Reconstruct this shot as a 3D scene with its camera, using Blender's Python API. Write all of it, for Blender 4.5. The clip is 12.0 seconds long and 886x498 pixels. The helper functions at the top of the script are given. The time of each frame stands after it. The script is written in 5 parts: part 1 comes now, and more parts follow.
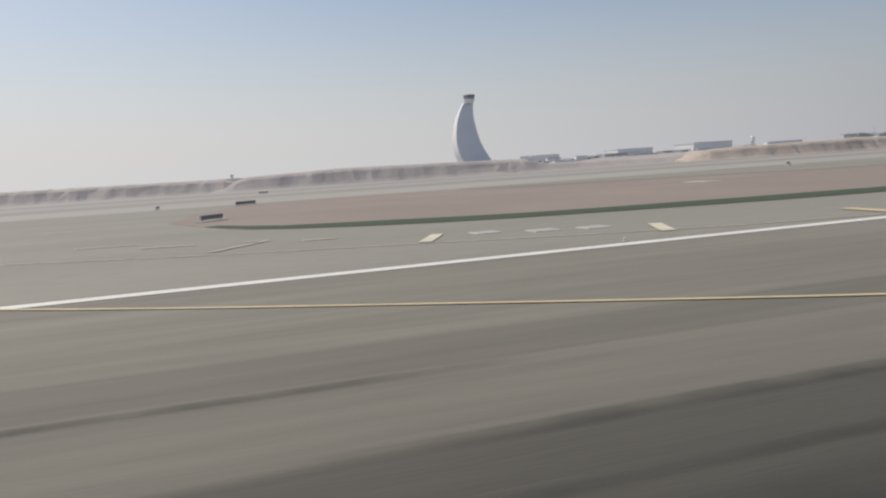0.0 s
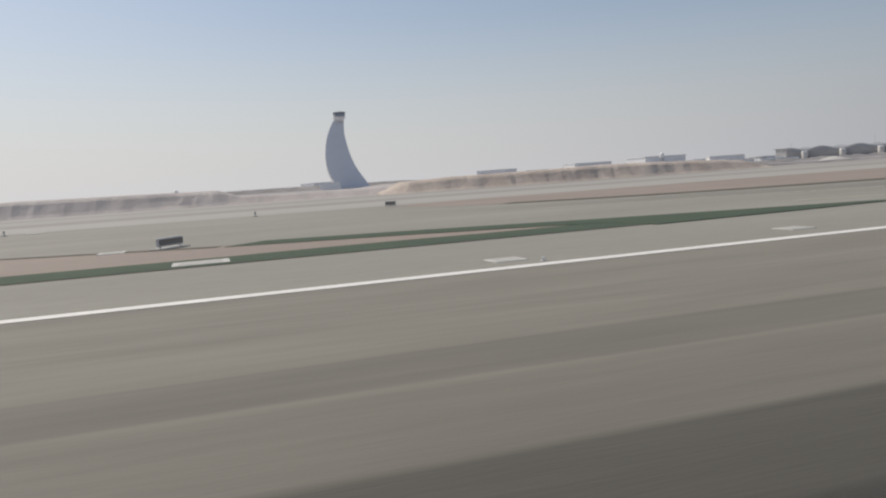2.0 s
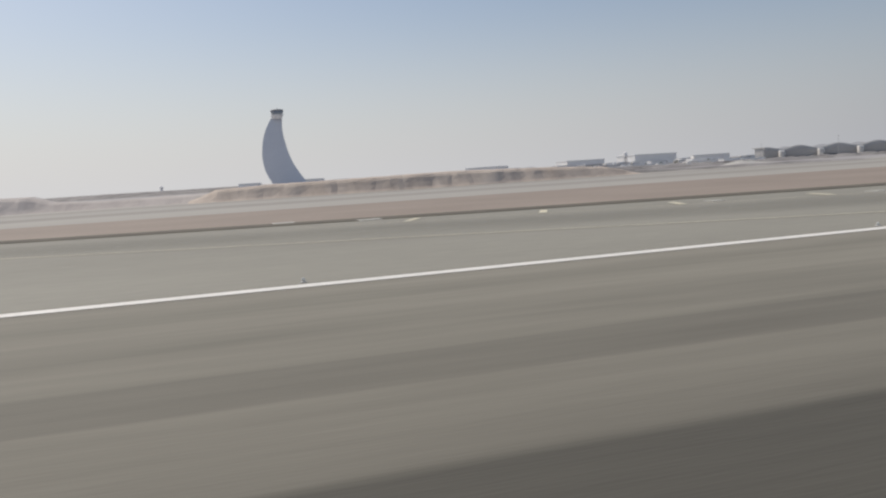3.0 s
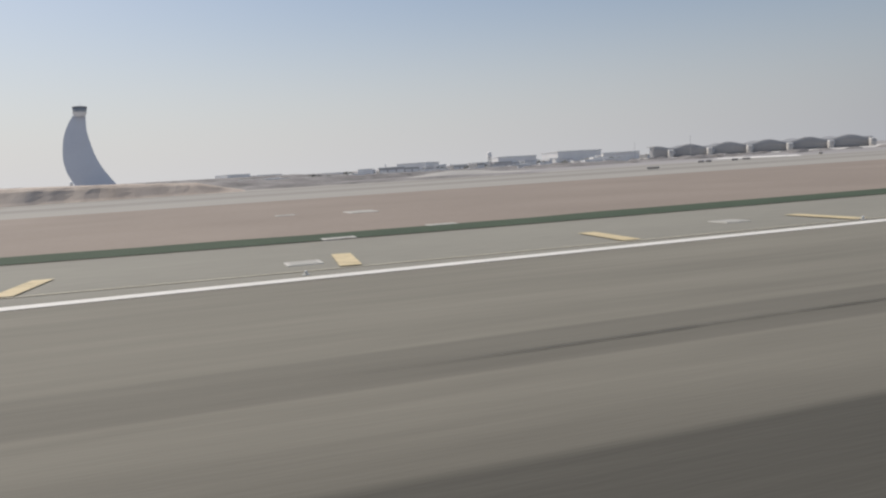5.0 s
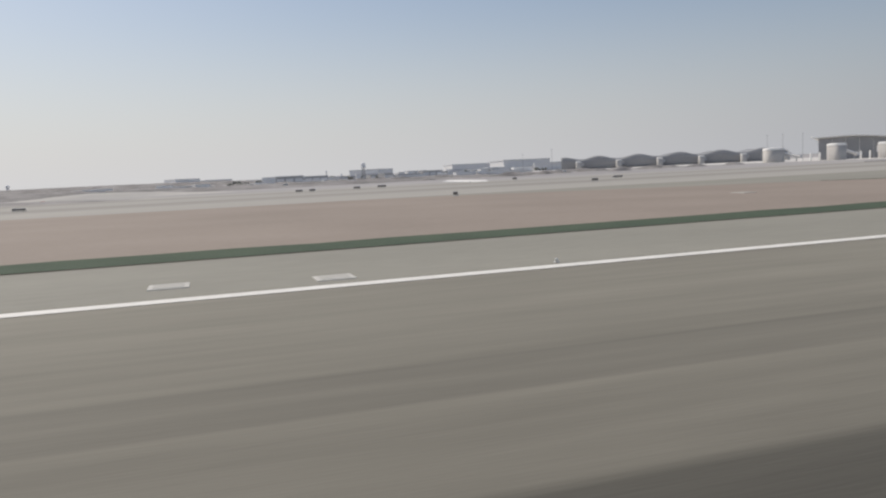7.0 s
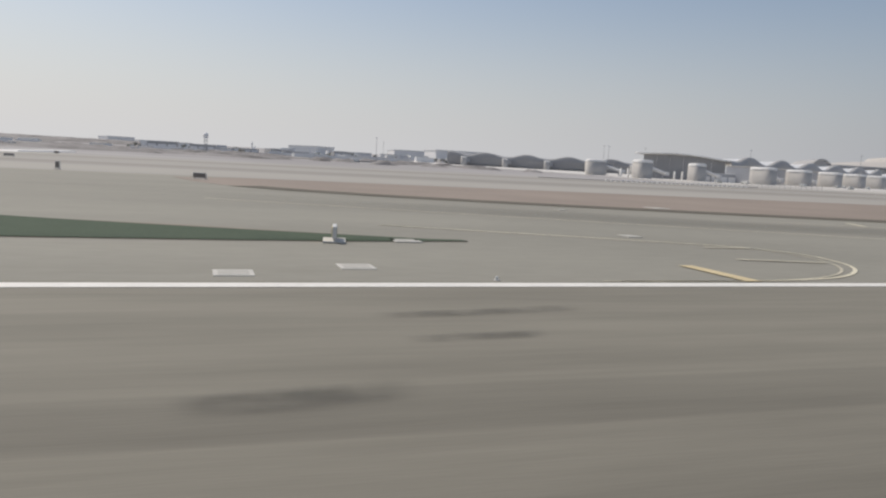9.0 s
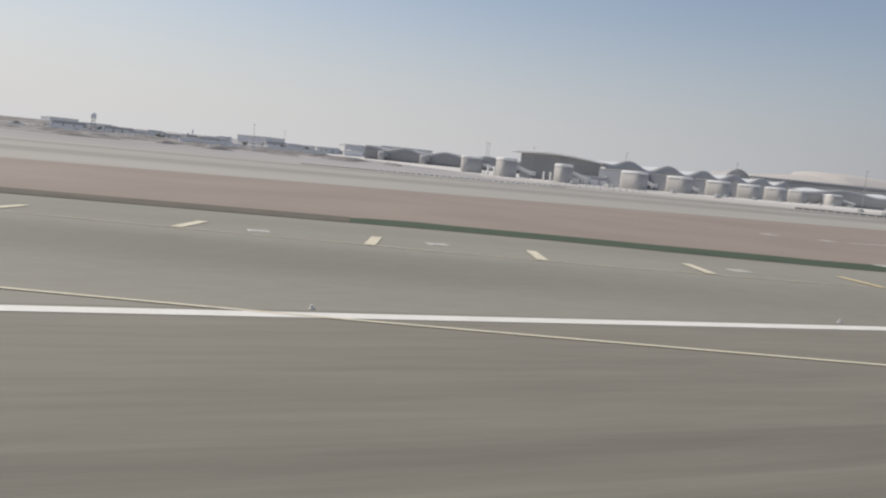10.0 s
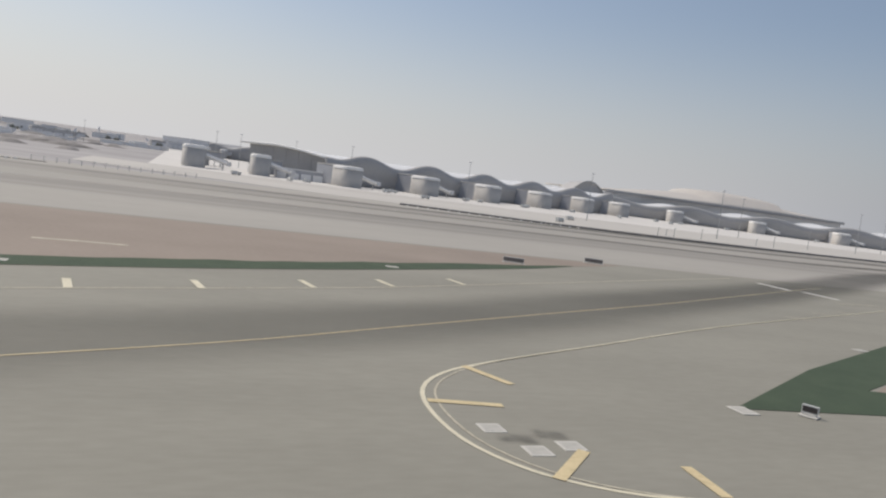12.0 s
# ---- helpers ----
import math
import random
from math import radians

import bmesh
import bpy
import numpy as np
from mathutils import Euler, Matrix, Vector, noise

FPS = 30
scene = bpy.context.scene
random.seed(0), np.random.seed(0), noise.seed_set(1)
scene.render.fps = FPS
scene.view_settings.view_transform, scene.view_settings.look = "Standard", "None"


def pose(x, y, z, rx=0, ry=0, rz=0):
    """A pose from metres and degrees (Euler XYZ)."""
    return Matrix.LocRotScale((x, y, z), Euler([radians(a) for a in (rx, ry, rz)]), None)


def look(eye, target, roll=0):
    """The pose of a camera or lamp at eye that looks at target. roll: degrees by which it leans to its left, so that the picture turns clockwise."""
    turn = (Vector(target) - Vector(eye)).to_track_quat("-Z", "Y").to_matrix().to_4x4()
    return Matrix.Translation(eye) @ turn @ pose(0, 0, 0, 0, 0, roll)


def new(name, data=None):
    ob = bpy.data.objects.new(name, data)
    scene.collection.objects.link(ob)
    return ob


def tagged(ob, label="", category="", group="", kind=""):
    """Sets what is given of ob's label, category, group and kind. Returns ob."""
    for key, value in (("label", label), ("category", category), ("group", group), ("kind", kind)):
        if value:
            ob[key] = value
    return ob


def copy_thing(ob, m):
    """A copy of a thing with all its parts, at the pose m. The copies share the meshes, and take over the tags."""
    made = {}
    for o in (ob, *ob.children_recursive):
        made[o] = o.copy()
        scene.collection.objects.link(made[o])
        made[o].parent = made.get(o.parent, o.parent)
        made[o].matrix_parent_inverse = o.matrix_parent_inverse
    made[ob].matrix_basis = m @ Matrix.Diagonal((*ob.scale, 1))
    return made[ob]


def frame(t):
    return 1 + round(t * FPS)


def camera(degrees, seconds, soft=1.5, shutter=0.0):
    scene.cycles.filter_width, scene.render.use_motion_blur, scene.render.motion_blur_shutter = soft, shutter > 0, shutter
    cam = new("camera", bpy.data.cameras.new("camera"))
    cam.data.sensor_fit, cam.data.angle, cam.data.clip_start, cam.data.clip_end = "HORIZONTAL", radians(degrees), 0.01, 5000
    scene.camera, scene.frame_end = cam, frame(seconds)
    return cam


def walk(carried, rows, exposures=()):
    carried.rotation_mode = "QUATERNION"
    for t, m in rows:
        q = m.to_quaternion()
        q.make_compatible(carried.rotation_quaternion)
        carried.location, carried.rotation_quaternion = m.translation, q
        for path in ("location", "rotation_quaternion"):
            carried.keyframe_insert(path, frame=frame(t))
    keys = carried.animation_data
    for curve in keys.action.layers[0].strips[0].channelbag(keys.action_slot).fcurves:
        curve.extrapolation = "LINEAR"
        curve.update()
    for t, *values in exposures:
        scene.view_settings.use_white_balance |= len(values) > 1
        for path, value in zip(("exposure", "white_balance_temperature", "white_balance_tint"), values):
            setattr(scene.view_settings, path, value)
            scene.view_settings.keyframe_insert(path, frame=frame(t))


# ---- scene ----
# The camera rides behind a cabin window along a runway and lifts off at the end.
# x runs along the runway, y away from it across the airfield; the white edge line lies on y = 0.
cam = camera(61.0, 12.0, soft=2.3)


def rider(x, y, z, yaw, pitch, roll):
    """A camera pose from its place, heading to the left of +y, upward tilt and lean."""
    return Matrix.Translation((x, y, z)) @ pose(0, 0, 0, 90 + pitch, 0, yaw) @ pose(0, 0, 0, 0, 0, roll)


PATH = [
    (0.0, -182.90, -8.397, 1.057, -17.13, -5.70, -3.83),
    (0.5, -171.04, -8.373, 1.054, -17.66, -5.37, -4.17),
    (1.0, -157.58, -8.349, 1.051, -17.65, -4.87, -4.22),
    (1.5, -145.10, -8.324, 1.048, -17.47, -4.13, -3.84),
    (2.0, -132.25, -8.297, 1.044, -17.35, -4.79, -4.03),
    (2.5, -118.52, -8.267, 1.042, -16.75, -4.74, -4.21),
    (3.0, -103.91, -8.234, 1.039, -16.28, -5.06, -3.73),
    (5.0, -46.30, -8.061, 1.040, -17.87, -5.69, -3.56),
    (5.5, -31.79, -8.039, 1.050, -17.87, -5.56, -3.77),
    (6.0, -16.52, -8.021, 1.063, -17.15, -5.15, -3.58),
    (6.5, -1.85, -8.004, 1.081, -16.96, -5.95, -2.63),
    (7.0, 13.96, -7.990, 1.105, -17.49, -5.34, -2.86),
    (8.8, 70.35, -7.960, 1.293, -17.78, -6.01, 2.49),
    (9.0, 76.80, -8.032, 1.363, -18.25, -6.30, 2.96),
    (9.5, 92.33, -8.116, 1.555, -18.93, -5.76, 4.72),
    (10.0, 110.03, -8.205, 1.792, -19.90, -6.20, 5.48),
    (10.5, 127.48, -8.295, 2.141, -21.20, -5.63, 5.17),
    (11.0, 146.11, -8.388, 2.679, -22.19, -4.21, 6.48),
    (11.5, 164.57, -8.489, 3.381, -21.55, -3.45, 6.07),
    (11.8, 176.05, -8.552, 3.951, -20.59, -3.19, 6.11),
    (12.0, 183.43, -8.594, 4.330, -19.99, -4.95, 7.58),
]
walk(cam, [(row[0], rider(*row[1:])) for row in PATH], exposures=[(0.0, 0.0), (12.0, 0.0)])

# ---- light: a hazy desert noon, the sun ahead and to the left of the view ----
SUN_AZ, SUN_EL = radians(38), radians(52)  # azimuth to the left of +y
world = bpy.data.worlds.new("world")
scene.world = world
world.use_nodes = True
wn = world.node_tree
sky = wn.nodes.new("ShaderNodeTexSky")
sky.sky_type = "NISHITA"
sky.sun_disc = False
sky.sun_elevation = SUN_EL
sky.sun_rotation = -SUN_AZ
sky.air_density = 1.0
sky.dust_density = 2.0
sky.ozone_density = 1.0
# dust haze: thick at the horizon, thin overhead, and brighter towards the sun
co_w = wn.nodes.new("ShaderNodeTexCoord")
sep_w = wn.nodes.new("ShaderNodeSeparateXYZ")
wn.links.new(co_w.outputs["Generated"], sep_w.inputs[0])
thin = wn.nodes.new("ShaderNodeMapRange")
thin.interpolation_type = "SMOOTHSTEP"
for k, v in ((1, -0.02), (2, 0.26), (3, 0.97), (4, 0.14)):
    thin.inputs[k].default_value = v
wn.links.new(sep_w.outputs[2], thin.inputs[0])
toward = wn.nodes.new("ShaderNodeVectorMath")
toward.operation = "DOT_PRODUCT"
toward.inputs[1].default_value = (-math.sin(SUN_AZ), math.cos(SUN_AZ), 0.0)
wn.links.new(co_w.outputs["Generated"], toward.inputs[0])
glow = wn.nodes.new("ShaderNodeMapRange")
for k, v in ((1, 0.0), (2, 1.0), (3, 0.0), (4, 1.0)):
    glow.inputs[k].default_value = v
# weaker glow opposite the sun, added as fill for the shaded faces
away = wn.nodes.new("ShaderNodeMath")
away.operation = "MULTIPLY"
away.inputs[1].default_value = -0.6
wn.links.new(toward.outputs["Value"], away.inputs[0])
lobe = wn.nodes.new("ShaderNodeMath")
lobe.operation = "MAXIMUM"
wn.links.new(toward.outputs["Value"], lobe.inputs[0])
wn.links.new(away.outputs[0], lobe.inputs[1])
wn.links.new(lobe.outputs[0], glow.inputs[0])
bend = wn.nodes.new("ShaderNodeMath")
bend.operation = "POWER"
bend.inputs[1].default_value = 0.68
wn.links.new(glow.outputs[0], bend.inputs[0])
dust = wn.nodes.new("ShaderNodeMix")
dust.data_type = "RGBA"
dust.inputs[6].default_value, dust.inputs[7].default_value = (3.9, 4.02, 4.38, 1), (6.95, 6.9, 6.98, 1)
wn.links.new(bend.outputs[0], dust.inputs[0])
haze = wn.nodes.new("ShaderNodeMix")
haze.data_type = "RGBA"
wn.links.new(dust.outputs[2], haze.inputs[7])
wn.links.new(thin.outputs[0], haze.inputs[0])
wn.links.new(sky.outputs[0], haze.inputs[6])
wn.links.new(haze.outputs[2], wn.nodes["Background"].inputs[0])
wn.nodes["Background"].inputs[1].default_value = 0.10
lamp = bpy.data.lights.new("sun", "SUN")
lamp.energy, lamp.angle, lamp.color = 2.7, radians(2.0), (1.0, 0.92, 0.81)
sun_ob = new("sun", lamp)
sun_from = Vector((-math.sin(SUN_AZ) * math.cos(SUN_EL), math.cos(SUN_AZ) * math.cos(SUN_EL), math.sin(SUN_EL)))
sun_ob.matrix_world = look(sun_from * 50, (0, 0, 0))


# ---- materials ----
def surface(name, low, high, scale=0.6, stretch=(1, 1, 1), rough=0.85, fine=14.0, bump=0.15, bump_scale=40.0, metal=0.0, spread=0.5):
    """Two tones mixed by a broad and a fine noise, with a fine relief."""
    m = bpy.data.materials.new(name)
    m.use_nodes = True
    t = m.node_tree
    b = t.nodes["Principled BSDF"]
    b.inputs["Roughness"].default_value, b.inputs["Metallic"].default_value = rough, metal
    co = t.nodes.new("ShaderNodeTexCoord")
    mp = t.nodes.new("ShaderNodeMapping")
    mp.inputs["Scale"].default_value = stretch
    t.links.new(co.outputs["Object"], mp.inputs[0])
    n1, n2, n3 = (t.nodes.new("ShaderNodeTexNoise") for _ in range(3))
    for n, sc, det in ((n1, scale, 4.0), (n2, fine, 3.0), (n3, bump_scale, 2.0)):
        n.inputs["Scale"].default_value, n.inputs["Detail"].default_value = sc, det
        t.links.new(mp.outputs[0], n.inputs["Vector"])
    mix = t.nodes.new("ShaderNodeMath")
    mix.operation = "MULTIPLY_ADD"
    mix.inputs[1].default_value = 0.35
    t.links.new(n2.outputs[0], mix.inputs[0])
    half = t.nodes.new("ShaderNodeMath")
    half.operation = "MULTIPLY"
    half.inputs[1].default_value = 0.65
    t.links.new(n1.outputs[0], half.inputs[0])
    t.links.new(half.outputs[0], mix.inputs[2])
    ramp = t.nodes.new("ShaderNodeValToRGB")
    e = ramp.color_ramp.elements
    e[0].position, e[1].position = 0.5 - spread / 2, 0.5 + spread / 2
    e[0].color, e[1].color = (*low, 1), (*high, 1)
    t.links.new(mix.outputs[0], ramp.inputs[0])
    t.links.new(ramp.outputs[0], b.inputs["Base Color"])
    if bump:
        bp = t.nodes.new("ShaderNodeBump")
        bp.inputs["Strength"].default_value, bp.inputs["Distance"].default_value = bump, 0.02
        t.links.new(n3.outputs[0], bp.inputs["Height"])
        t.links.new(bp.outputs[0], b.inputs["Normal"])
    return m


def set_ramp(node, stops):
    """Grey stops of (place, value) in rising order."""
    e = node.color_ramp.elements
    e[0].position, e[1].position = stops[0][0], stops[-1][0]
    e[0].color, e[1].color = (*[stops[0][1]] * 3, 1), (*[stops[-1][1]] * 3, 1)
    for p, v in stops[1:-1]:
        e.new(p).color = (v, v, v, 1)


def tone_bands(m, stops, axis=1, wobble=0.07, lo=-12.0, hi=2.0, fade=None):
    """Multiplies a surface by broad rubber and weather bands that run along the runway; stops of (place, factor)."""
    t = m.node_tree
    b = t.nodes["Principled BSDF"]
    old = b.inputs["Base Color"].links[0].from_socket
    co = t.nodes.new("ShaderNodeTexCoord")
    sep = t.nodes.new("ShaderNodeSeparateXYZ")
    t.links.new(co.outputs["Object"], sep.inputs[0])
    mp = t.nodes.new("ShaderNodeMapping")
    mp.inputs["Scale"].default_value = (0.12, 2.2, 1)
    t.links.new(co.outputs["Object"], mp.inputs[0])
    n = t.nodes.new("ShaderNodeTexNoise")
    n.inputs["Scale"].default_value, n.inputs["Detail"].default_value = 1.0, 5.0
    t.links.new(mp.outputs[0], n.inputs["Vector"])
    off = t.nodes.new("ShaderNodeMath")
    off.operation = "MULTIPLY_ADD"
    off.inputs[1].default_value = wobble * 2
    t.links.new(n.outputs[0], off.inputs[0])
    t.links.new(sep.outputs[axis], off.inputs[2])
    rng = t.nodes.new("ShaderNodeMapRange")
    rng.inputs[1].default_value, rng.inputs[2].default_value = lo + wobble, hi + wobble
    t.links.new(off.outputs[0], rng.inputs[0])
    ramp = t.nodes.new("ShaderNodeValToRGB")
    set_ramp(ramp, [((p - lo) / (hi - lo), v) for p, v in stops])
    t.links.new(rng.outputs[0], ramp.inputs[0])
    mul = t.nodes.new("ShaderNodeMix")
    mul.data_type, mul.blend_type = "RGBA", "MULTIPLY"
    mul.inputs[0].default_value = 1.0
    if fade:
        # the bands thin out along the runway, past the touchdown zone
        thin_out = t.nodes.new("ShaderNodeMapRange")
        thin_out.interpolation_type = "SMOOTHSTEP"
        for k, v in ((1, fade[0]), (2, fade[1]), (3, 1.0), (4, fade[2])):
            thin_out.inputs[k].default_value = v
        t.links.new(sep.outputs[0], thin_out.inputs[0])
        t.links.new(thin_out.outputs[0], mul.inputs[0])
    t.links.new(old, mul.inputs[6])
    t.links.new(ramp.outputs[0], mul.inputs[7])
    t.links.new(mul.outputs[2], b.inputs["Base Color"])
    return m


M_DESERT = surface("desert_sand", (0.262, 0.248, 0.243), (0.41, 0.391, 0.384), scale=0.045, stretch=(0.35, 1, 1), fine=0.3, bump_scale=3, spread=0.3)
M_PAVE = surface("weathered_asphalt", (0.217, 0.208, 0.174), (0.303, 0.29, 0.244), scale=0.25, stretch=(0.35, 1, 1), fine=5)
M_RUNWAY = surface("runway_asphalt", (0.162, 0.151, 0.121), (0.242, 0.226, 0.183), scale=1.3, stretch=(0.09, 1, 1), fine=7, spread=0.42)
tone_bands(M_RUNWAY, [(-12, 0.29), (-7.2, 0.33), (-5.68, 0.42), (-5.63, 0.8), (-4.62, 0.89), (-4.49, 1.0), (-4.46, 0.79), (-3.8, 0.78), (-3.72, 0.73), (-3.685, 0.94), (-1.5, 1.02), (2, 1.1)], fade=(20, 66, 0.68))
M_TAXI = surface("taxiway_concrete", (0.315, 0.297, 0.265), (0.4, 0.378, 0.34), scale=0.1, stretch=(0.3, 1, 1), fine=2)
tone_bands(M_TAXI, [(40, 1.0), (50, 1.0), (54, 0.95), (56.5, 0.72), (58, 0.86), (61, 0.72), (64, 0.76), (66, 0.98), (72, 0.93), (79, 0.98), (82, 0.76), (85, 0.88), (88, 0.72), (91, 0.8), (93, 1.0), (110, 1.05)], wobble=0.8, lo=40, hi=110)
M_APRON = surface("new_apron_concrete", (0.56, 0.54, 0.505), (0.68, 0.655, 0.62), scale=0.05, fine=1)
M_SAND = surface("pinkish_verge_sand", (0.229, 0.187, 0.153), (0.316, 0.261, 0.216), scale=0.15, fine=4, bump_scale=12)
M_TURF = surface("green_verge_turf", (0.038, 0.06, 0.034), (0.066, 0.094, 0.054), scale=0.8, fine=9, rough=0.95, bump=0.4)
M_WHITE = surface("white_marking_paint", (0.66, 0.64, 0.59), (0.84, 0.815, 0.76), scale=1.5, fine=12, rough=0.6)
M_YELLOW = surface("yellow_marking_paint", (0.55, 0.445, 0.25), (0.73, 0.605, 0.365), scale=1.5, fine=12, rough=0.6)
M_SLAB = surface("pale_concrete_slab", (0.47, 0.455, 0.415), (0.63, 0.61, 0.565), scale=2, fine=10)
M_BERM = surface("dry_earth_berm", (0.29, 0.265, 0.235), (0.42, 0.385, 0.345), scale=0.12, fine=1.2, bump=0.5, bump_scale=2)
M_FADED = surface("worn_yellow_paint", (0.42, 0.385, 0.295), (0.60, 0.55, 0.43), scale=1.2, fine=9, rough=0.7, spread=0.3)


def worn(m, scale, cover, least=0.4):
    """Lets the pavement show through where the paint has gone."""
    t = m.node_tree
    n = t.nodes.new("ShaderNodeTexNoise")
    n.inputs["Scale"].default_value, n.inputs["Detail"].default_value = scale, 6.0
    co = t.nodes.new("ShaderNodeTexCoord")
    t.links.new(co.outputs["Object"], n.inputs["Vector"])
    r = t.nodes.new("ShaderNodeMapRange")
    for k, v in ((1, 0.55 - cover * 0.3), (2, 0.8 - cover * 0.3), (3, least), (4, 1.0)):
        r.inputs[k].default_value = v
    t.links.new(n.outputs[0], r.inputs[0])
    t.links.new(r.outputs[0], t.nodes["Principled BSDF"].inputs["Alpha"])


M_PALE_PAINT = surface("bleached_yellow_paint", (0.56, 0.515, 0.385), (0.74, 0.685, 0.525), scale=1.2, fine=9, rough=0.7)
worn(M_FADED, 5.0, 1.0, 0.6)
worn(M_PALE_PAINT, 5.0, 1.25, 0.65)
worn(M_YELLOW, 4.0, 0.95, 0.8)
# greyer than the roof metal, to put in the shade of pier fronts
M_SHELL = surface("grey_shell_cladding", (0.37, 0.36, 0.35), (0.46, 0.45, 0.44), scale=0.15, fine=1.5, rough=0.55)
M_STRIP = surface("dusty_concrete_strip", (0.45, 0.43, 0.395), (0.54, 0.515, 0.475), scale=0.08, stretch=(0.4, 1, 1), fine=1.5)
M_BANK = surface("eroded_sand_bank", (0.42, 0.348, 0.29), (0.58, 0.50, 0.425), scale=0.22, stretch=(1, 0.5, 0.4), fine=1.6, bump=0.6, bump_scale=2, spread=0.4)
M_DRUM = surface("warm_grey_drum_cladding", (0.46, 0.44, 0.415), (0.55, 0.53, 0.50), scale=0.3, fine=1.5)
M_LINK = surface("bluish_corridor_cladding", (0.37, 0.375, 0.395), (0.44, 0.447, 0.467), scale=0.3, fine=2, rough=0.35)
M_SLATE = surface("dark_far_roof", (0.27, 0.27, 0.275), (0.34, 0.34, 0.345), scale=0.1, fine=1, rough=0.6)
M_BANK_GREY = surface("dusty_grey_bank", (0.38, 0.342, 0.32), (0.49, 0.448, 0.42), scale=0.18, stretch=(1, 0.5, 0.4), fine=1.6, bump=0.5, bump_scale=2, spread=0.4)
M_RIM = surface("scrubby_rim", (0.085, 0.076, 0.058), (0.16, 0.142, 0.108), scale=0.8, fine=9, rough=0.95, bump=0.4)
M_VAULT = surface("beige_vault_roof", (0.50, 0.465, 0.425), (0.58, 0.545, 0.50), scale=0.06, fine=0.6, rough=0.7)
M_DUST = surface("grey_dust_heap", (0.135, 0.126, 0.121), (0.33, 0.311, 0.299), scale=0.22, stretch=(0.5, 1, 1), fine=1.6, bump=0.5, bump_scale=2, spread=0.3)
M_COVER = surface("grey_cover_plate", (0.38, 0.37, 0.335), (0.5, 0.485, 0.445), scale=3, fine=12)
# haze over the far buildings is put into this paler base colour
M_HAZED = surface("haze_paled_cladding", (0.77, 0.765, 0.755), (0.85, 0.845, 0.835), scale=0.1, fine=1, rough=0.6)
M_ENDGLASS = surface("dark_end_glazing", (0.25, 0.252, 0.258), (0.32, 0.322, 0.328), scale=0.2, fine=1, rough=0.2)
# this grey and M_FASCIA are raised too, with distance haze put into them
M_METAL = surface("grey_cladding", (0.58, 0.58, 0.585), (0.66, 0.66, 0.665), scale=0.1, fine=1, rough=0.5)
M_ROOF = surface("pale_roof_metal", (0.66, 0.66, 0.655), (0.76, 0.76, 0.755), scale=0.05, fine=0.6, rough=0.45)
M_ROTUNDA = surface("pale_rotunda_cladding", (0.72, 0.705, 0.68), (0.82, 0.805, 0.78), scale=0.2, fine=1)
M_FASCIA = surface("dark_fascia", (0.3, 0.3, 0.305), (0.38, 0.38, 0.385), scale=0.2, fine=1)
# haze and blue shade on the tower are put into this tone
M_TOWER = surface("hazed_tower_panels", (0.60, 0.63, 0.69), (0.68, 0.71, 0.77), scale=0.08, fine=0.8, rough=0.35)
# paler than the shaft: sun on the tower's side wall is put in
M_PALE = surface("pale_collar_sunlit_wall", (0.74, 0.73, 0.715), (0.82, 0.81, 0.795), scale=0.1, fine=1)
# black raised to grey-brown, the haze veil over far signs put in
M_DARK = surface("haze_greyed_dark", (0.16, 0.145, 0.132), (0.22, 0.202, 0.186), scale=3, fine=20, rough=0.5)
M_FACE = surface("dark_sign_panel", (0.035, 0.03, 0.03), (0.055, 0.048, 0.046), scale=3, fine=20, rough=0.5)
M_SIGNBACK = surface("white_sign_case", (0.55, 0.55, 0.53), (0.66, 0.66, 0.64), scale=3, fine=20, rough=0.5)
M_SIGNYEL = surface("yellow_sign_face", (0.62, 0.49, 0.18), (0.72, 0.58, 0.24), scale=3, fine=20, rough=0.5)
M_POLE = surface("galvanised_steel", (0.38, 0.38, 0.38), (0.46, 0.46, 0.46), scale=2, fine=10, rough=0.45, metal=0.6)
M_BARRIER = surface("dark_barrier", (0.23, 0.22, 0.205), (0.3, 0.285, 0.265), scale=0.4, fine=2)
M_SHRUB = surface("dusty_tree_line", (0.15, 0.155, 0.135), (0.23, 0.235, 0.205), scale=0.1, fine=1)

M_GLASS = bpy.data.materials.new("tinted_facade_glass")
M_GLASS.use_nodes = True
_g = M_GLASS.node_tree.nodes["Principled BSDF"]
_g.inputs["Base Color"].default_value, _g.inputs["Roughness"].default_value, _g.inputs["Metallic"].default_value = (0.34, 0.36, 0.38, 1), 0.3, 0.6


# ---- mesh helpers ----
def ground_z(y):
    """Level by the runway, then a long gentle rise."""
    if y < 40:
        return 0.0
    u = min(y, 1300) - 40
    z = 0.0062 * u + 4e-6 * u * u
    return z if y < 1300 else z * y / 1300


def mesh_of(name, verts, faces, material, smooth=False):
    me = bpy.data.meshes.new(name)
    me.from_pydata([tuple(v) for v in verts], [], faces)
    me.materials.append(material)
    if smooth:
        me.polygons.foreach_set("use_smooth", [True] * len(me.polygons))
    me.update()
    return me


def part(name, me, parent=None, label="", m=None):
    ob = new(name, me)
    if parent is not None:
        ob.parent = parent
    if m is not None:
        ob.matrix_basis = m
    if label:
        tagged(ob, label)
    return ob


def structure(name, me, label, category):
    return tagged(new(name, me), label, category, kind="structure")


def thing(name, at, label, category, group="", turn=0.0):
    e = new(name)
    e.empty_display_size = 0.3
    e.matrix_basis = pose(at[0], at[1], at[2], 0, 0, turn)
    return tagged(e, label, category, group)


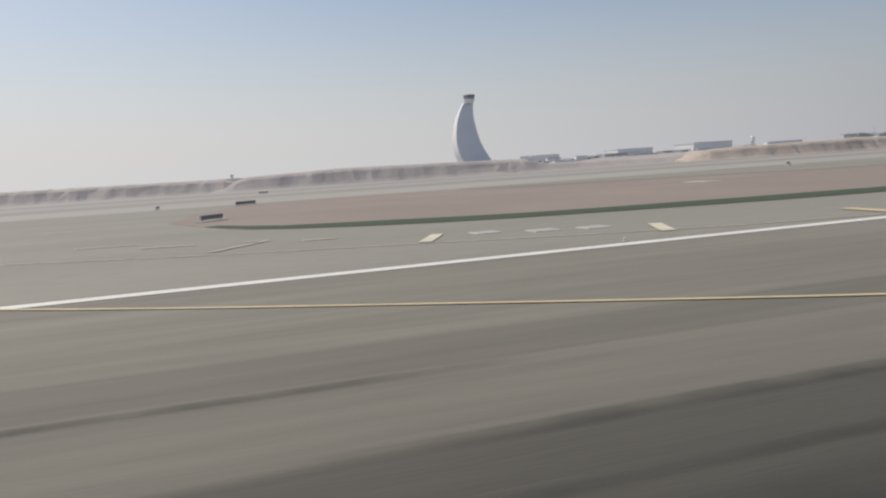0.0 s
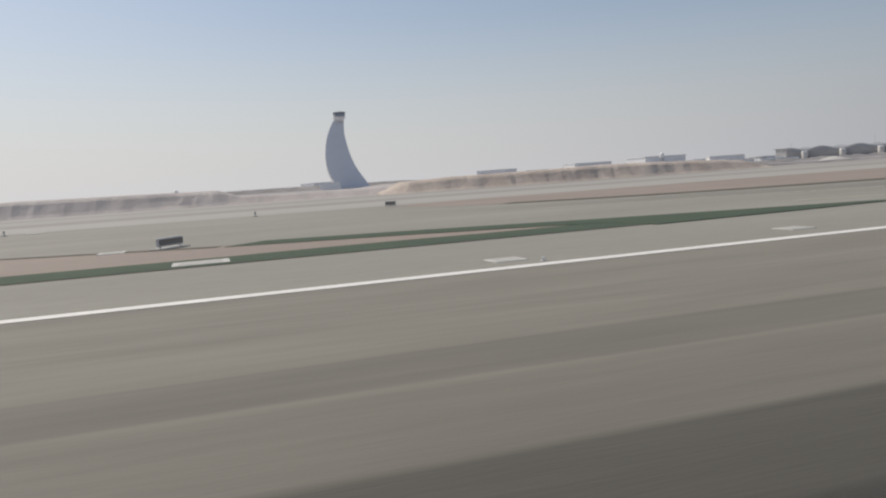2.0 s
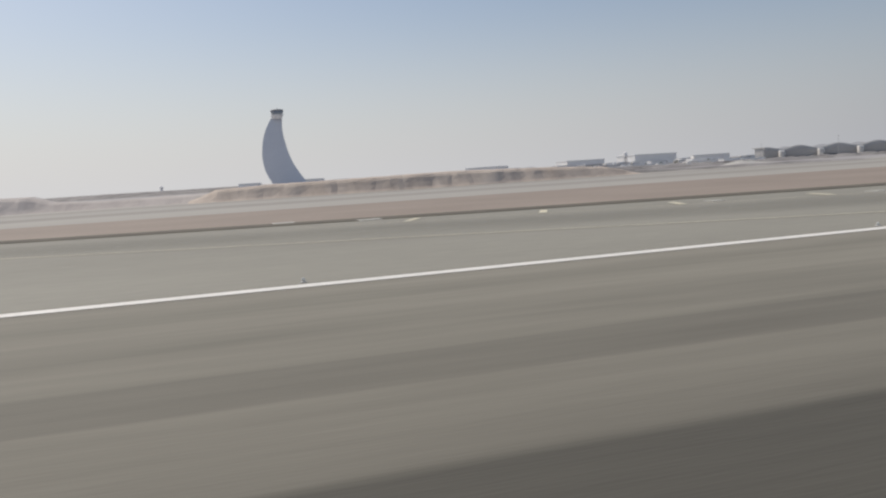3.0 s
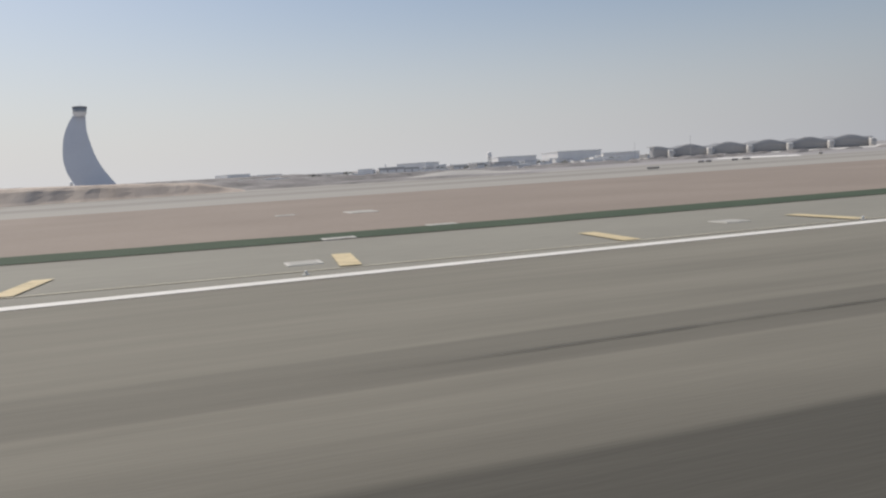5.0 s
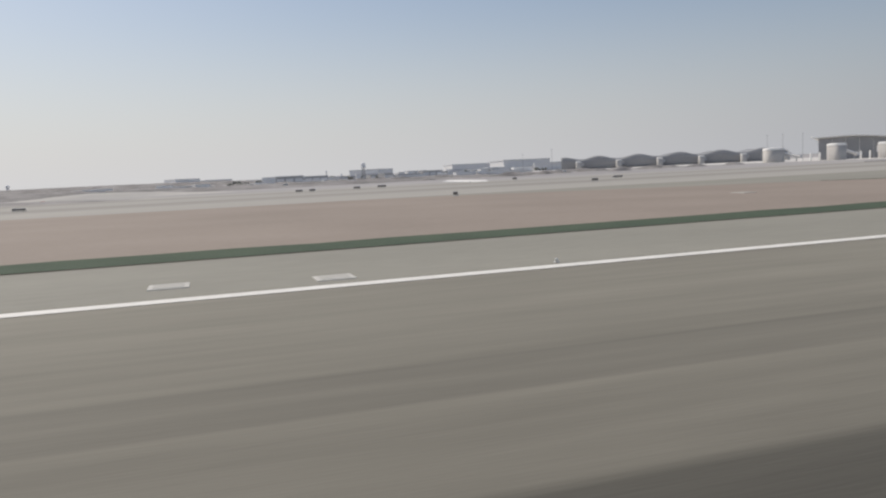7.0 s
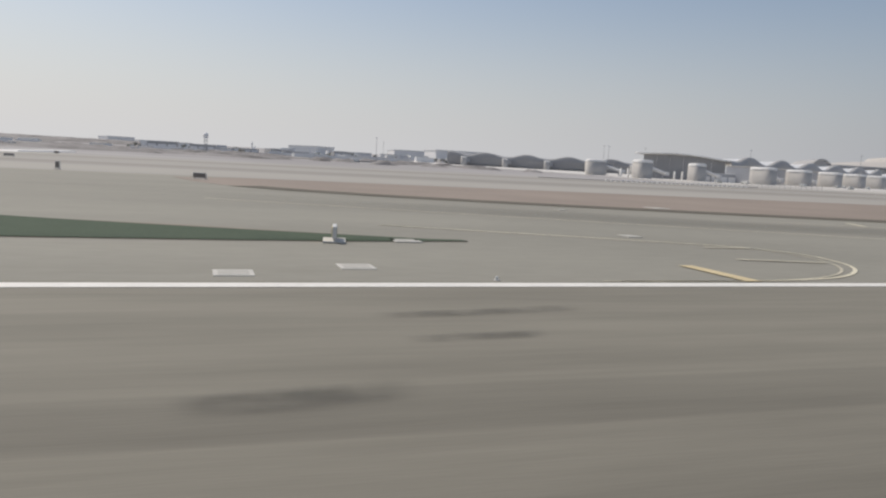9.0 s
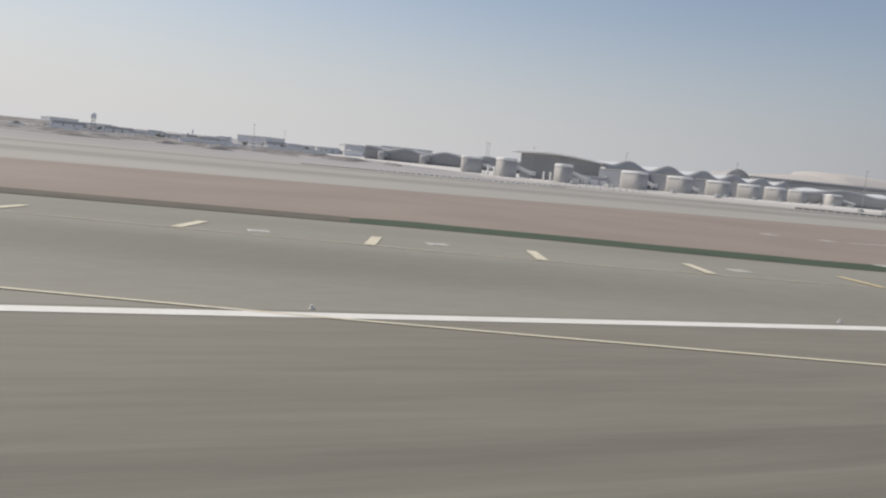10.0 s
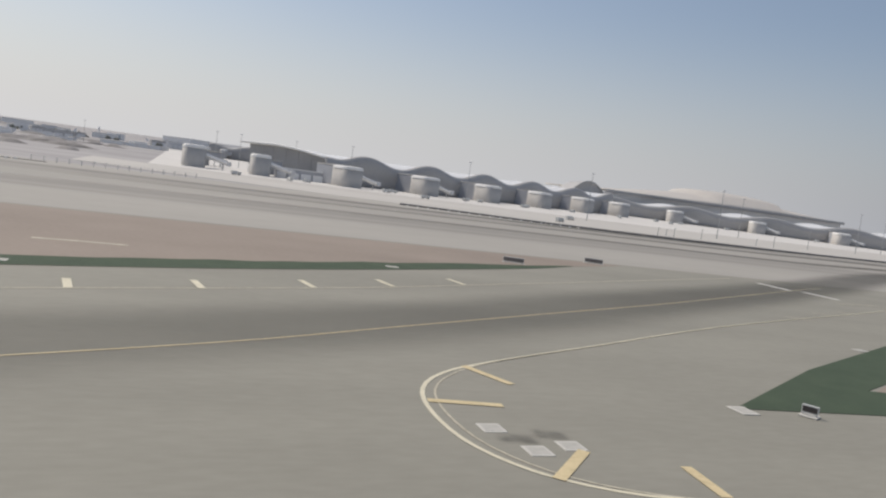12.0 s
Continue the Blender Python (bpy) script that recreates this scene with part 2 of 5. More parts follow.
def box(sx, sy, sz, at=(0, 0, 0), bevel=0.0, material=None, name="box", taper=1.0):
    """A block standing on at, with chamfered edges where bevel is given."""
    bm = bmesh.new()
    bmesh.ops.create_cube(bm, size=1)
    for v in bm.verts:
        k = taper if v.co.z > 0 else 1.0
        v.co = Vector((v.co.x * sx * k + at[0], v.co.y * sy * k + at[1], (v.co.z + 0.5) * sz + at[2]))
    if bevel:
        bmesh.ops.bevel(bm, geom=bm.edges[:], offset=bevel, segments=2, affect="EDGES", profile=0.5)
    return finish(bm, name, material)


def finish(bm, name, material, smooth=False):
    me = bpy.data.meshes.new(name)
    bmesh.ops.recalc_face_normals(bm, faces=bm.faces[:])
    bm.to_mesh(me)
    bm.free()
    me.materials.append(material)
    if smooth:
        me.polygons.foreach_set("use_smooth", [True] * len(me.polygons))
    return me


def tube(points, radii, sides, material, name="tube", cap=True):
    """A swept round bar through points; radii one for each."""
    verts, faces = [], []
    for i, (p, r) in enumerate(zip(points, radii)):
        p = Vector(p)
        a = Vector(points[min(i + 1, len(points) - 1)]) - Vector(points[max(i - 1, 0)])
        a.normalize()
        ref = Vector((0, 0, 1)) if abs(a.z) < 0.9 else Vector((1, 0, 0))
        u = a.cross(ref).normalized()
        w = a.cross(u)
        for k in range(sides):
            c = 2 * math.pi * k / sides
            verts.append(p + u * (math.cos(c) * r) + w * (math.sin(c) * r))
    for i in range(len(points) - 1):
        for k in range(sides):
            faces.append((i * sides + k, i * sides + (k + 1) % sides, (i + 1) * sides + (k + 1) % sides, (i + 1) * sides + k))
    if cap:
        faces.append(tuple(range(sides))[::-1])
        faces.append(tuple((len(points) - 1) * sides + k for k in range(sides)))
    return mesh_of(name, verts, faces, material)


def lathe(profile, sides, material, name="lathe", smooth=True):
    """A turned body from (radius, height) pairs."""
    verts, faces = [], []
    for r, z in profile:
        for k in range(sides):
            c = 2 * math.pi * k / sides
            verts.append((r * math.cos(c), r * math.sin(c), z))
    n = len(profile)
    for i in range(n - 1):
        for k in range(sides):
            faces.append((i * sides + k, i * sides + (k + 1) % sides, (i + 1) * sides + (k + 1) % sides, (i + 1) * sides + k))
    faces.append(tuple((n - 1) * sides + k for k in range(sides)))
    return mesh_of(name, verts, faces, material, smooth)


def soft_drum(wide, deep, levels, material, name, n=40):
    """A tower of rounded-square plan from (scale, height) pairs."""
    verts, faces = [], []
    for k, z in levels:
        for i in range(n):
            c, q = math.cos(2 * math.pi * i / n), math.sin(2 * math.pi * i / n)
            verts.append((k * wide / 2 * math.copysign(abs(c) ** 0.55, c), k * deep / 2 * math.copysign(abs(q) ** 0.55, q), z))
    for j in range(len(levels) - 1):
        for i in range(n):
            faces.append((j * n + i, j * n + (i + 1) % n, (j + 1) * n + (i + 1) % n, (j + 1) * n + i))
    faces.append(tuple((len(levels) - 1) * n + i for i in range(n)))
    return mesh_of(name, verts, faces, material, True)


def lay(outline, lift, material, name):
    """A flat polygon laid on the ground, a little above it, with a rim down to the ground."""
    n = len(outline)
    top = [(x, y, ground_z(y) + lift) for x, y in outline]
    low = [(x, y, ground_z(y) - 0.02) for x, y in outline]
    faces = [tuple(range(n))] + [(i + n, (i + 1) % n + n, (i + 1) % n, i) for i in range(n)]
    bm = bmesh.new()
    vs = [bm.verts.new(v) for v in top + low]
    for f in faces:
        bm.faces.new([vs[i] for i in f])
    bmesh.ops.recalc_face_normals(bm, faces=bm.faces[:])
    bmesh.ops.triangulate(bm, faces=[f for f in bm.faces if len(f.verts) > 4])
    return finish(bm, name, material)


def smooth_line(points, step=0.8):
    """Points along a Catmull-Rom line through the given ones."""
    pts = [Vector((*p, 0)) for p in points]
    out = []
    for i in range(len(pts) - 1):
        a, b, c, d = pts[max(i - 1, 0)], pts[i], pts[i + 1], pts[min(i + 2, len(pts) - 1)]
        n = max(1, int((c - b).length / step))
        for k in range(n):
            s = k / n
            v = 0.5 * (2 * b + (c - a) * s + (2 * a - 5 * b + 4 * c - d) * s * s + (3 * b - a - 3 * c + d) * s**3)
            out.append((v.x, v.y))
    out.append((pts[-1].x, pts[-1].y))
    return out


def stripe(points, width, lift, material, name, step=0.8, uv=False):
    """A painted line of one width along a smooth line."""
    line = smooth_line(points, step)
    verts, faces, vs = [], [], []
    for i, (x, y) in enumerate(line):
        x0, y0 = line[max(i - 1, 0)]
        x1, y1 = line[min(i + 1, len(line) - 1)]
        d = math.hypot(x1 - x0, y1 - y0)
        nx, ny = -(y1 - y0) / d * width / 2, (x1 - x0) / d * width / 2
        verts += [(x + nx, y + ny, ground_z(y + ny) + lift), (x - nx, y - ny, ground_z(y - ny) + lift)]
    for i in range(len(line) - 1):
        faces.append((2 * i, 2 * i + 1, 2 * i + 3, 2 * i + 2))
    me = mesh_of(name, verts, faces, material)
    if uv:
        layer = me.uv_layers.new(name="uv")
        for loop in me.loops:
            layer.data[loop.index].uv = (loop.vertex_index // 2 / (len(line) - 1), loop.vertex_index % 2)
    return me


# ---- the ground ----
xs = [-4500, -2000, -900, -450, -300] + [-220 + 20 * i for i in range(30)] + [450, 600, 900, 2000, 4500]
ys = [-4500, -1500, -400, -60, 0, 40] + [40 + 20 * i for i in range(1, 20)] + [500, 600, 700, 800, 950, 1100, 1300, 2000, 3000, 4700]
verts = [(x, y, ground_z(y) - 0.02) for y in ys for x in xs]
w = len(xs)
faces = [(j * w + i, j * w + i + 1, (j + 1) * w + i + 1, (j + 1) * w + i) for j in range(len(ys) - 1) for i in range(w - 1)]
structure("ground", mesh_of("ground", verts, faces, M_DESERT), "flat pale desert ground reaching to the horizon", "ground")

structure("runway", lay([(-600, -17), (700, -17), (700, 0.32), (-600, 0.32)], 0.006, M_RUNWAY, "runway"),
          "grey asphalt runway with dark rubber streaks", "runway")
structure("pavement_shoulder", lay([(-600, 0.32), (700, 0.32), (700, 40), (-600, 40)], 0.004, M_PAVE, "pavement"),
          "weathered grey asphalt shoulder and taxiway exits", "pavement")
structure("pavement_far_side", lay([(-600, -24), (700, -24), (700, -17), (-600, -17)], 0.004, M_PAVE, "pavement"),
          "weathered grey asphalt runway shoulder", "pavement")
vs, fs = [], []
for y in [40, 50, 60, 70, 80, 90, 100, 104]:
    for x in (-600, -200, 0, 200, 700):
        vs.append((x, y, ground_z(y) + 0.004))
fs = [(j * 5 + i, j * 5 + i + 1, j * 5 + i + 6, j * 5 + i + 5) for j in range(7) for i in range(4)]
structure("taxiway", mesh_of("taxiway", vs, fs, M_TAXI), "pale parallel taxiways with darker wheel tracks", "taxiway")
FRONT = [(150, 156), (185, 146), (215, 140), (310, 140), (437, 160), (700, 190)]
vs, fs = [], []
for x in (178, 185, 200, 215, 240, 270, 310, 370, 437, 560, 700):
    front = float(np.interp(x, [p[0] for p in FRONT], [p[1] for p in FRONT]))
    for k in range(9):
        y = front + (430 - front) * (k / 8) ** 1.5
        vs.append((x, y, ground_z(y) + 0.03))
fs = [(i * 9 + j, (i + 1) * 9 + j, (i + 1) * 9 + j + 1, i * 9 + j + 1) for i in range(10) for j in range(8)]
structure("apron_strip", lay([(168, 118), (205, 103), (240, 99), (420, 104), (700, 104), (700, 190), (437, 159.5), (310, 139.5), (215, 139.5), (185, 145.5), (168, 151)], 0.016, M_STRIP, "apron_strip"),
          "dusty pale concrete strip before the apron", "pavement")
structure("apron", mesh_of("apron", vs, fs, M_APRON), "bright new concrete apron before the terminal", "apron")

# ---- verges: sand islands with a turf edge towards the runway ----
near_1 = [(-184.2, 18.5), (-182.6, 12.3), (-181.1, 9.6), (-178.1, 7.2), (-174.4, 5.9), (-168.8, 4.7), (-160, 4.45), (-140, 4.5), (-119, 4.6), (-116.4, 4.8)]
far_1 = [(-121.5, 6.9), (-131, 9.5), (-138, 13.0), (-145, 17.5), (-152, 23), (-160, 29), (-168, 36), (-174, 39), (-180.8, 36.5), (-183.5, 26)]
near_2 = [(-121.5, 36), (-120.3, 27), (-116, 21.8), (-110, 18.2), (-97, 14.4), (-82.8, 11.2), (-68, 8.6), (-56, 6.6), (-46, 5.2), (-36, 4.6), (-20, 4.5), (10, 4.5), (40, 4.5), (74, 4.3), (81.5, 4.8)]
far_2 = [(76.5, 7.0), (67, 9.7), (60, 13.2), (53, 17.7), (46, 23), (38, 29), (30, 36), (24, 39.2), (-117, 39.2)]
near_3 = [(75.5, 36), (77.3, 28.8), (81, 23.5), (88, 19.6), (100.6, 15.7), (117.7, 11.6), (124.7, 9.1), (130.2, 7.5), (136.7, 7.0), (144.4, 7.8), (154.1, 10.0), (161.5, 11.9), (174.4, 16.2), (187.8, 22.1), (202.7, 30.7), (208.5, 35.0), (215, 39.2)]
far_3 = [(80, 39.2)]


def verge(near, far, turf, width, name):
    edge = smooth_line(near, 1.5)
    structure("sand_verge_" + name, lay(edge + far, 0.012, M_SAND, "sand_verge"), "flat pinkish sand island between paved taxiways", "verge")
    a, b = turf
    mid = [p for p in edge if a <= p[0] <= b]
    verts, faces = [], []
    for i, (x, y) in enumerate(mid):
        x0, y0 = mid[max(i - 1, 0)]
        x1, y1 = mid[min(i + 1, len(mid) - 1)]
        d = math.hypot(x1 - x0, y1 - y0)
        wd = (1 + 0.16 * noise.noise(Vector((x * 0.7, y, 1.7)))) * min(width, 0.25 + abs(b - x) * 0.22, 0.25 + abs(x - a) * 0.5)
        nx, ny = -(y1 - y0) / d * wd, (x1 - x0) / d * wd
        verts += [(x, y + 0.02, 0.0), (x, y + 0.03, 0.02), (x + nx, y + ny, 0.02), (x + nx, y + ny, 0.0)]
    for i in range(len(mid) - 1):
        for k in range(3):
            faces.append((4 * i + k, 4 * i + 4 + k, 4 * i + 5 + k, 4 * i + 1 + k))
    structure("turf_strip_" + name, mesh_of("turf_strip", verts, faces, M_TURF), "dark green turf strip along the sand verge", "turf")


def verge_edge(near, span, name):
    """A thin scrubby rim where the turf has died back to a hand's width."""
    pts = [p for p in smooth_line(near, 3.0) if span[0] <= p[0] <= span[1]]
    structure("turf_rim_" + name, stripe([(x, y + 0.95) for x, y in pts], 1.9, 0.021, M_RIM, "turf_rim", 2.0), "thin dark scrubby rim along the sand verge", "turf")


verge(near_1, far_1, (-183.4, -116.4), 1.7, "1")
verge(near_2, far_2, (-62, 81.5), 1.7, "2")
verge_edge(near_2, (-119, -62), "2")
verge(near_3, far_3, (112, 208.5), 2.1, "3")
verge_edge(near_3, (78, 115.5), "3")
structure("sand_verge_4", lay([(201.5, 6.3), (420, 6.3), (420, 39), (262, 39), (214, 13.5)], 0.012, M_SAND, "sand_verge"), "flat pinkish sand island between paved taxiways", "verge")
structure("turf_strip_4", lay([(196.2, 5.2), (203, 4.8), (420, 4.7), (420, 6.6), (204, 6.9), (202.7, 7.2), (216, 13.8), (240, 26), (238, 27.5), (212.4, 14.6), (202.7, 9.4)], 0.02, M_TURF, "turf_strip"),
          "dark green turf strip along the sand verge", "turf")
TURF_TIP = [(45, 23.8), (53, 17.8), (60, 13.4), (67, 10.5), (69.3, 9.7), (71.8, 8.7), (74.2, 7.5), (77.6, 6.2), (81.5, 4.82), (77.4, 4.5), (74, 4.33), (73.7, 6.05), (72, 6.9), (69.8, 7.9), (66, 9.3), (60, 12.2), (53, 16.6), (46, 22.6)]
for name, dx, first in (("5", 0.0, 0.0), ("6", -197.9, 65.0)):
    structure("turf_strip_" + name, lay([(x + dx, y) for x, y in TURF_TIP if x > first], 0.024, M_TURF, "turf_strip"), "dark green turf tip at the end of the sand verge", "turf")

structure("turf_rim_1", stripe([(-132, 9.6), (-138, 12.8), (-145, 17.3), (-152, 22.8), (-160, 28.8), (-168, 35.6)], 0.38, 0.021, M_RIM, "turf_rim", 2.0), "thin dark scrubby rim along the sand verge", "turf")

# ---- painted lines ----
LIFT = 0.012


def paint(name, me, label):
    return structure(name, me, label, "marking")


paint("edge_line", stripe([(-600, 0.05), (700, 0.05)], 0.28, LIFT, M_WHITE, "edge_line", 50), "white painted runway edge line")
paint("touchdown_bar", lay([(-164.25, -5.98), (-157.84, -5.98), (-157.8, -5.46), (-164.2, -5.45)], LIFT, M_WHITE, "bar"), "broad worn white touchdown bar with dark tyre marks")
lead = [(77, 16.2), (88.7, 10.2), (97.4, 6.1), (105, 2.4), (110.9, 0.2), (118, -2.0), (125.8, -4.3), (140, -6.8), (160, -8.3)]
paint("lead_line_a", stripe(lead, 0.075, LIFT + 0.003, M_PALE_PAINT, "lead_line"), "thin yellow taxi lead line")
paint("lead_line_b", stripe([(x - 197.7, y) for x, y in lead], 0.075, LIFT + 0.003, M_PALE_PAINT, "lead_line"), "thin yellow taxi lead line")
paint("lead_line_c", stripe([(-200, 12), (-190, 4.2), (-185, 0.0), (-181.2, -2.6), (-177.4, -4.9), (-173.4, -6.6), (-168, -9.0)], 0.065, LIFT + 0.003, M_YELLOW, "lead_line"), "thin yellow taxi lead line")
exit_line = [(146, -5.2), (155, -2.6), (163.7, 0.15), (169.2, 2.25), (173.6, 4.0), (178.7, 6.35), (185, 9.3), (190.5, 12.5), (198.2, 16.95), (207.3, 22.2), (225.3, 33.2), (232, 37)]
paint("lead_line_d", stripe(exit_line, 0.062, LIFT + 0.003, M_YELLOW, "lead_line"), "thin yellow taxi lead line")
side_3 = [(96, 13.4), (102.6, 11.0), (110.1, 8.45), (117.5, 6.12), (125.4, 4.4), (133.1, 2.97), (137.0, 2.44), (141.1, 3.02), (149.1, 4.55), (160.9, 7.3), (169.2, 10.15), (177.1, 13.15), (188.4, 18.05), (195.8, 22.0), (218.2, 34.8), (224, 38)]
paint("side_stripe_a", stripe(side_3, 0.09, LIFT, M_FADED, "side_stripe"), "faded yellow shoulder stripe")
side_2 = [(-101.9, 13.4), (-95.3, 11.0), (-87.8, 8.45), (-80.4, 6.12), (-72.5, 4.4), (-64.8, 2.97), (-57, 1.9), (-47.9, 0.95), (-40.8, 0.55), (-33.2, 0.38), (-25.6, 0.3), (-18, 0.29)]
paint("side_stripe_b", stripe(side_2, 0.06, LIFT, M_FADED, "side_stripe"), "faded yellow shoulder stripe")
paint("side_stripe_c", stripe([(-190, 8.5), (-184.5, 5.0), (-180.1, 2.9), (-175.3, 0.9), (-171, 0.32)], 0.07, LIFT, M_FADED, "side_stripe"), "faded yellow shoulder stripe")
loop_4 = [(244, 36.5), (227, 26.8), (206.2, 16.8), (195.9, 11.1), (191.3, 8.5), (189.6, 7.3), (188.7, 6.0), (188.4, 4.4), (188.6, 2.7), (189.5, 1.35), (191.2, 0.55), (194, 0.35)]
loop_2 = [(80.6, 8.0), (85.3, 5.9), (87.4, 4.8), (88.0, 3.6), (87.5, 2.0), (86.2, 0.85), (84.5, 0.4), (82, 0.33)]
for nm, pts in (("d", loop_4), ("e", loop_2), ("f", [(x - 197.9, y) for x, y in loop_2])):
    paint("nose_stripe_" + nm, stripe(pts, 0.1 if nm == "d" else 0.07, LIFT, M_PALE_PAINT, "nose_stripe", 0.4), "faded yellow line curling round a shoulder nose")
    inner = [(x + (0.28 if nm == "d" else -0.28) * (1 if abs(y) < 8 else 0.3), y) for x, y in pts]
    paint("nose_stripe_inner_" + nm, stripe(inner, 0.05, LIFT, M_FADED, "nose_stripe", 0.4), "faded yellow line curling round a shoulder nose")


def bar_mark(a, b, width, material=M_YELLOW):
    ob = tagged(new("shoulder_chevron", stripe([a, b], width, LIFT + 0.006, material, "shoulder_chevron", 99)),
                "faded yellow chevron bar painted on the shoulder", "marking", "shoulder chevrons", "structure")
    return ob


for x, y, dx, dy in [(-179.7, 2.9, 0.6, 1.3), (-176.5, 1.1, 0.6, 1.3), (-172.8, 0.35, 0.3, 1.5), (-113.7, 0.3, 0.0, 1.55), (84.05, 0.3, 0.0, 1.55)]:
    bar_mark((x, y), (x + dx, y + dy), 0.26 if x > -175 else 0.22, M_YELLOW if x > -175 else M_PALE_PAINT)
for x, y in [(-60.4, 2.4), (-56.3, 1.85), (-52.2, 1.4), (-48.4, 1.05), (-44.6, 0.85), (-40.85, 0.62), (-37.1, 0.48), (-33.25, 0.42), (-29.45, 0.38), (-25.5, 0.36), (-21.6, 0.34)]:
    bar_mark((x, y), (x + 0.16, y + 1.55), 0.27)
for a, b in [((99.0, 12.4), (99.7, 13.8)), ((102.6, 11.1), (103.3, 12.6)), ((106.2, 9.75), (106.8, 11.25)), ((110.08, 8.52), (110.68, 10.06)), ((113.96, 7.23), (114.55, 8.91)),
             ((117.54, 6.18), (118.06, 7.85)), ((121.32, 5.35), (121.85, 6.99)), ((125.39, 4.45), (125.75, 6.05)), ((129.23, 3.63), (129.55, 5.27)), ((133.07, 3.03), (133.5, 4.71))]:
    bar_mark(a, b, 0.25, M_PALE_PAINT if a[0] < 122 else M_YELLOW)
    bar_mark((a[0] - 197.9, a[1]), (b[0] - 197.9, b[1]), 0.22, M_PALE_PAINT)
for x, y in [(137.04, 2.49), (141.05, 3.08), (145.0, 3.75), (149.09, 4.61), (153.01, 5.49), (156.85, 6.39), (160.9, 7.4), (165.3, 8.66), (169.25, 10.22), (173.23, 11.76), (177.08, 13.22), (180.85, 14.72), (184.54, 16.2), (188.44, 18.14), (191.91, 19.92), (195.83, 22.09)]:
    bar_mark((x, y), (x - 0.12 - 0.003 * (x - 140), y + 1.53), 0.25, M_YELLOW if x < 154 else M_PALE_PAINT)
for a, b in [((190.39, 8.0), (191.02, 6.55)), ((188.55, 5.2), (190.1, 4.97)), ((189.45, 1.33), (190.59, 2.52)), ((192.2, 1.8), (192.06, 0.56))]:
    bar_mark(a, b, 0.22)
for a, b in [((87.6, 4.55), (86.4, 4.55)), ((87.3, 2.35), (85.7, 2.7)), ((-110.6, 2.35), (-112.2, 2.7)), ((-110.3, 4.55), (-111.5, 4.55))]:
    bar_mark(a, b, 0.13, M_FADED)
for a, b in [((-185.6, 8.6), (-184.3, 8.4)), ((-184.2, 7.1), (-183.2, 6.8)), ((-182.9, 4.7), (-181.9, 6.2)), ((-182.3, 6.4), (-181.8, 6.3)), ((-188, 18), (-187, 17.6)), ((-187.8, 14.3), (-186.8, 14.0)), ((-181.3, 5.5), (-180.7, 5.3))]:
    bar_mark(a, b, 0.13, M_FADED)
for a, b in [((225.2, 36.4), (225.2, 33.2)), ((226.2, 33.0), (226.4, 30.1))]:
    bar_mark(a, b, 0.5, M_WHITE)
for a, b in [((212.4, 20.4), (213.6, 19.6)), ((216.4, 22.6), (217.4, 21.9)), ((219.6, 23.9), (220.3, 23.6)), ((222.6, 41.8), (224.6, 40.6)), ((222.8, 43.6), (224.4, 42.8)), ((224, 27.9), (228.6, 28.8))]:
    bar_mark(a, b, 0.12, M_FADED)


# ---- slabs, lights and signs on the verges ----
def slab(x, y, sx, sy, z=0.012):
    e = new("concrete_slab", box(sx, sy, 0.014, (0, 0, 0), 0.002, M_SLAB, "concrete_slab"))
    e.matrix_basis = pose(x, y, ground_z(y) + z - 0.012, 0, 0, 0)
    part("cover", box(sx * 0.76, sy * 0.7, 0.004, (0, 0, 0.0135), 0.001, M_COVER, "cover"), e, "greyer inset cover plate")
    return tagged(e, "pale square concrete cover slab set in the ground", "slab", "cover slabs")


for x, y in [(-178.40, 3.70), (-177.59, 3.11), (-176.8, 2.8), (-168.88, 1.52), (-169.72, 1.69), (-169.76, 0.89), (-162.8, 1.5), (-161.4, 1.75), (-161.2, 0.95), (-155.92, 1.54), (-155.33, 0.93),
             (-149.70, 1.51), (-143.60, 1.61), (-144.40, 0.99), (-139.38, 1.36), (-128.50, 0.95), (-123.55, 1.20), (-90.2, 10.4), (-86.1, 8.7), (-82.1, 8.1), (-75.1, 6.2), (-66.2, 4.21), (-63.6, 4.48), (-45.06, 1.68), (-38.26, 1.92), (-26.18, 1.78), (-14.61, 1.63),
             (-13.13, 0.99), (-0.36, 1.30), (-0.76, 0.85), (13.51, 1.31), (15.37, 0.81), (29, 1.5), (31, 0.9), (45, 1.4), (60.5, 1.5), (77.21, 0.91), (78.77, 1.50), (111.8, 8.7), (115.8, 8.1), (122.8, 6.2),
             (131.71, 4.21), (134.31, 4.48), (134.93, 4.14), (145.19, 5.11), (147.84, 5.61), (154.5, 7.2), (159.4, 8.5), (189.28, 3.64), (189.68, 2.52), (190.46, 2.76), (163.9, 9.4), (170.7, 11.55), (171.6, 11.9)]:
    slab(x, y, 0.46, 0.46)
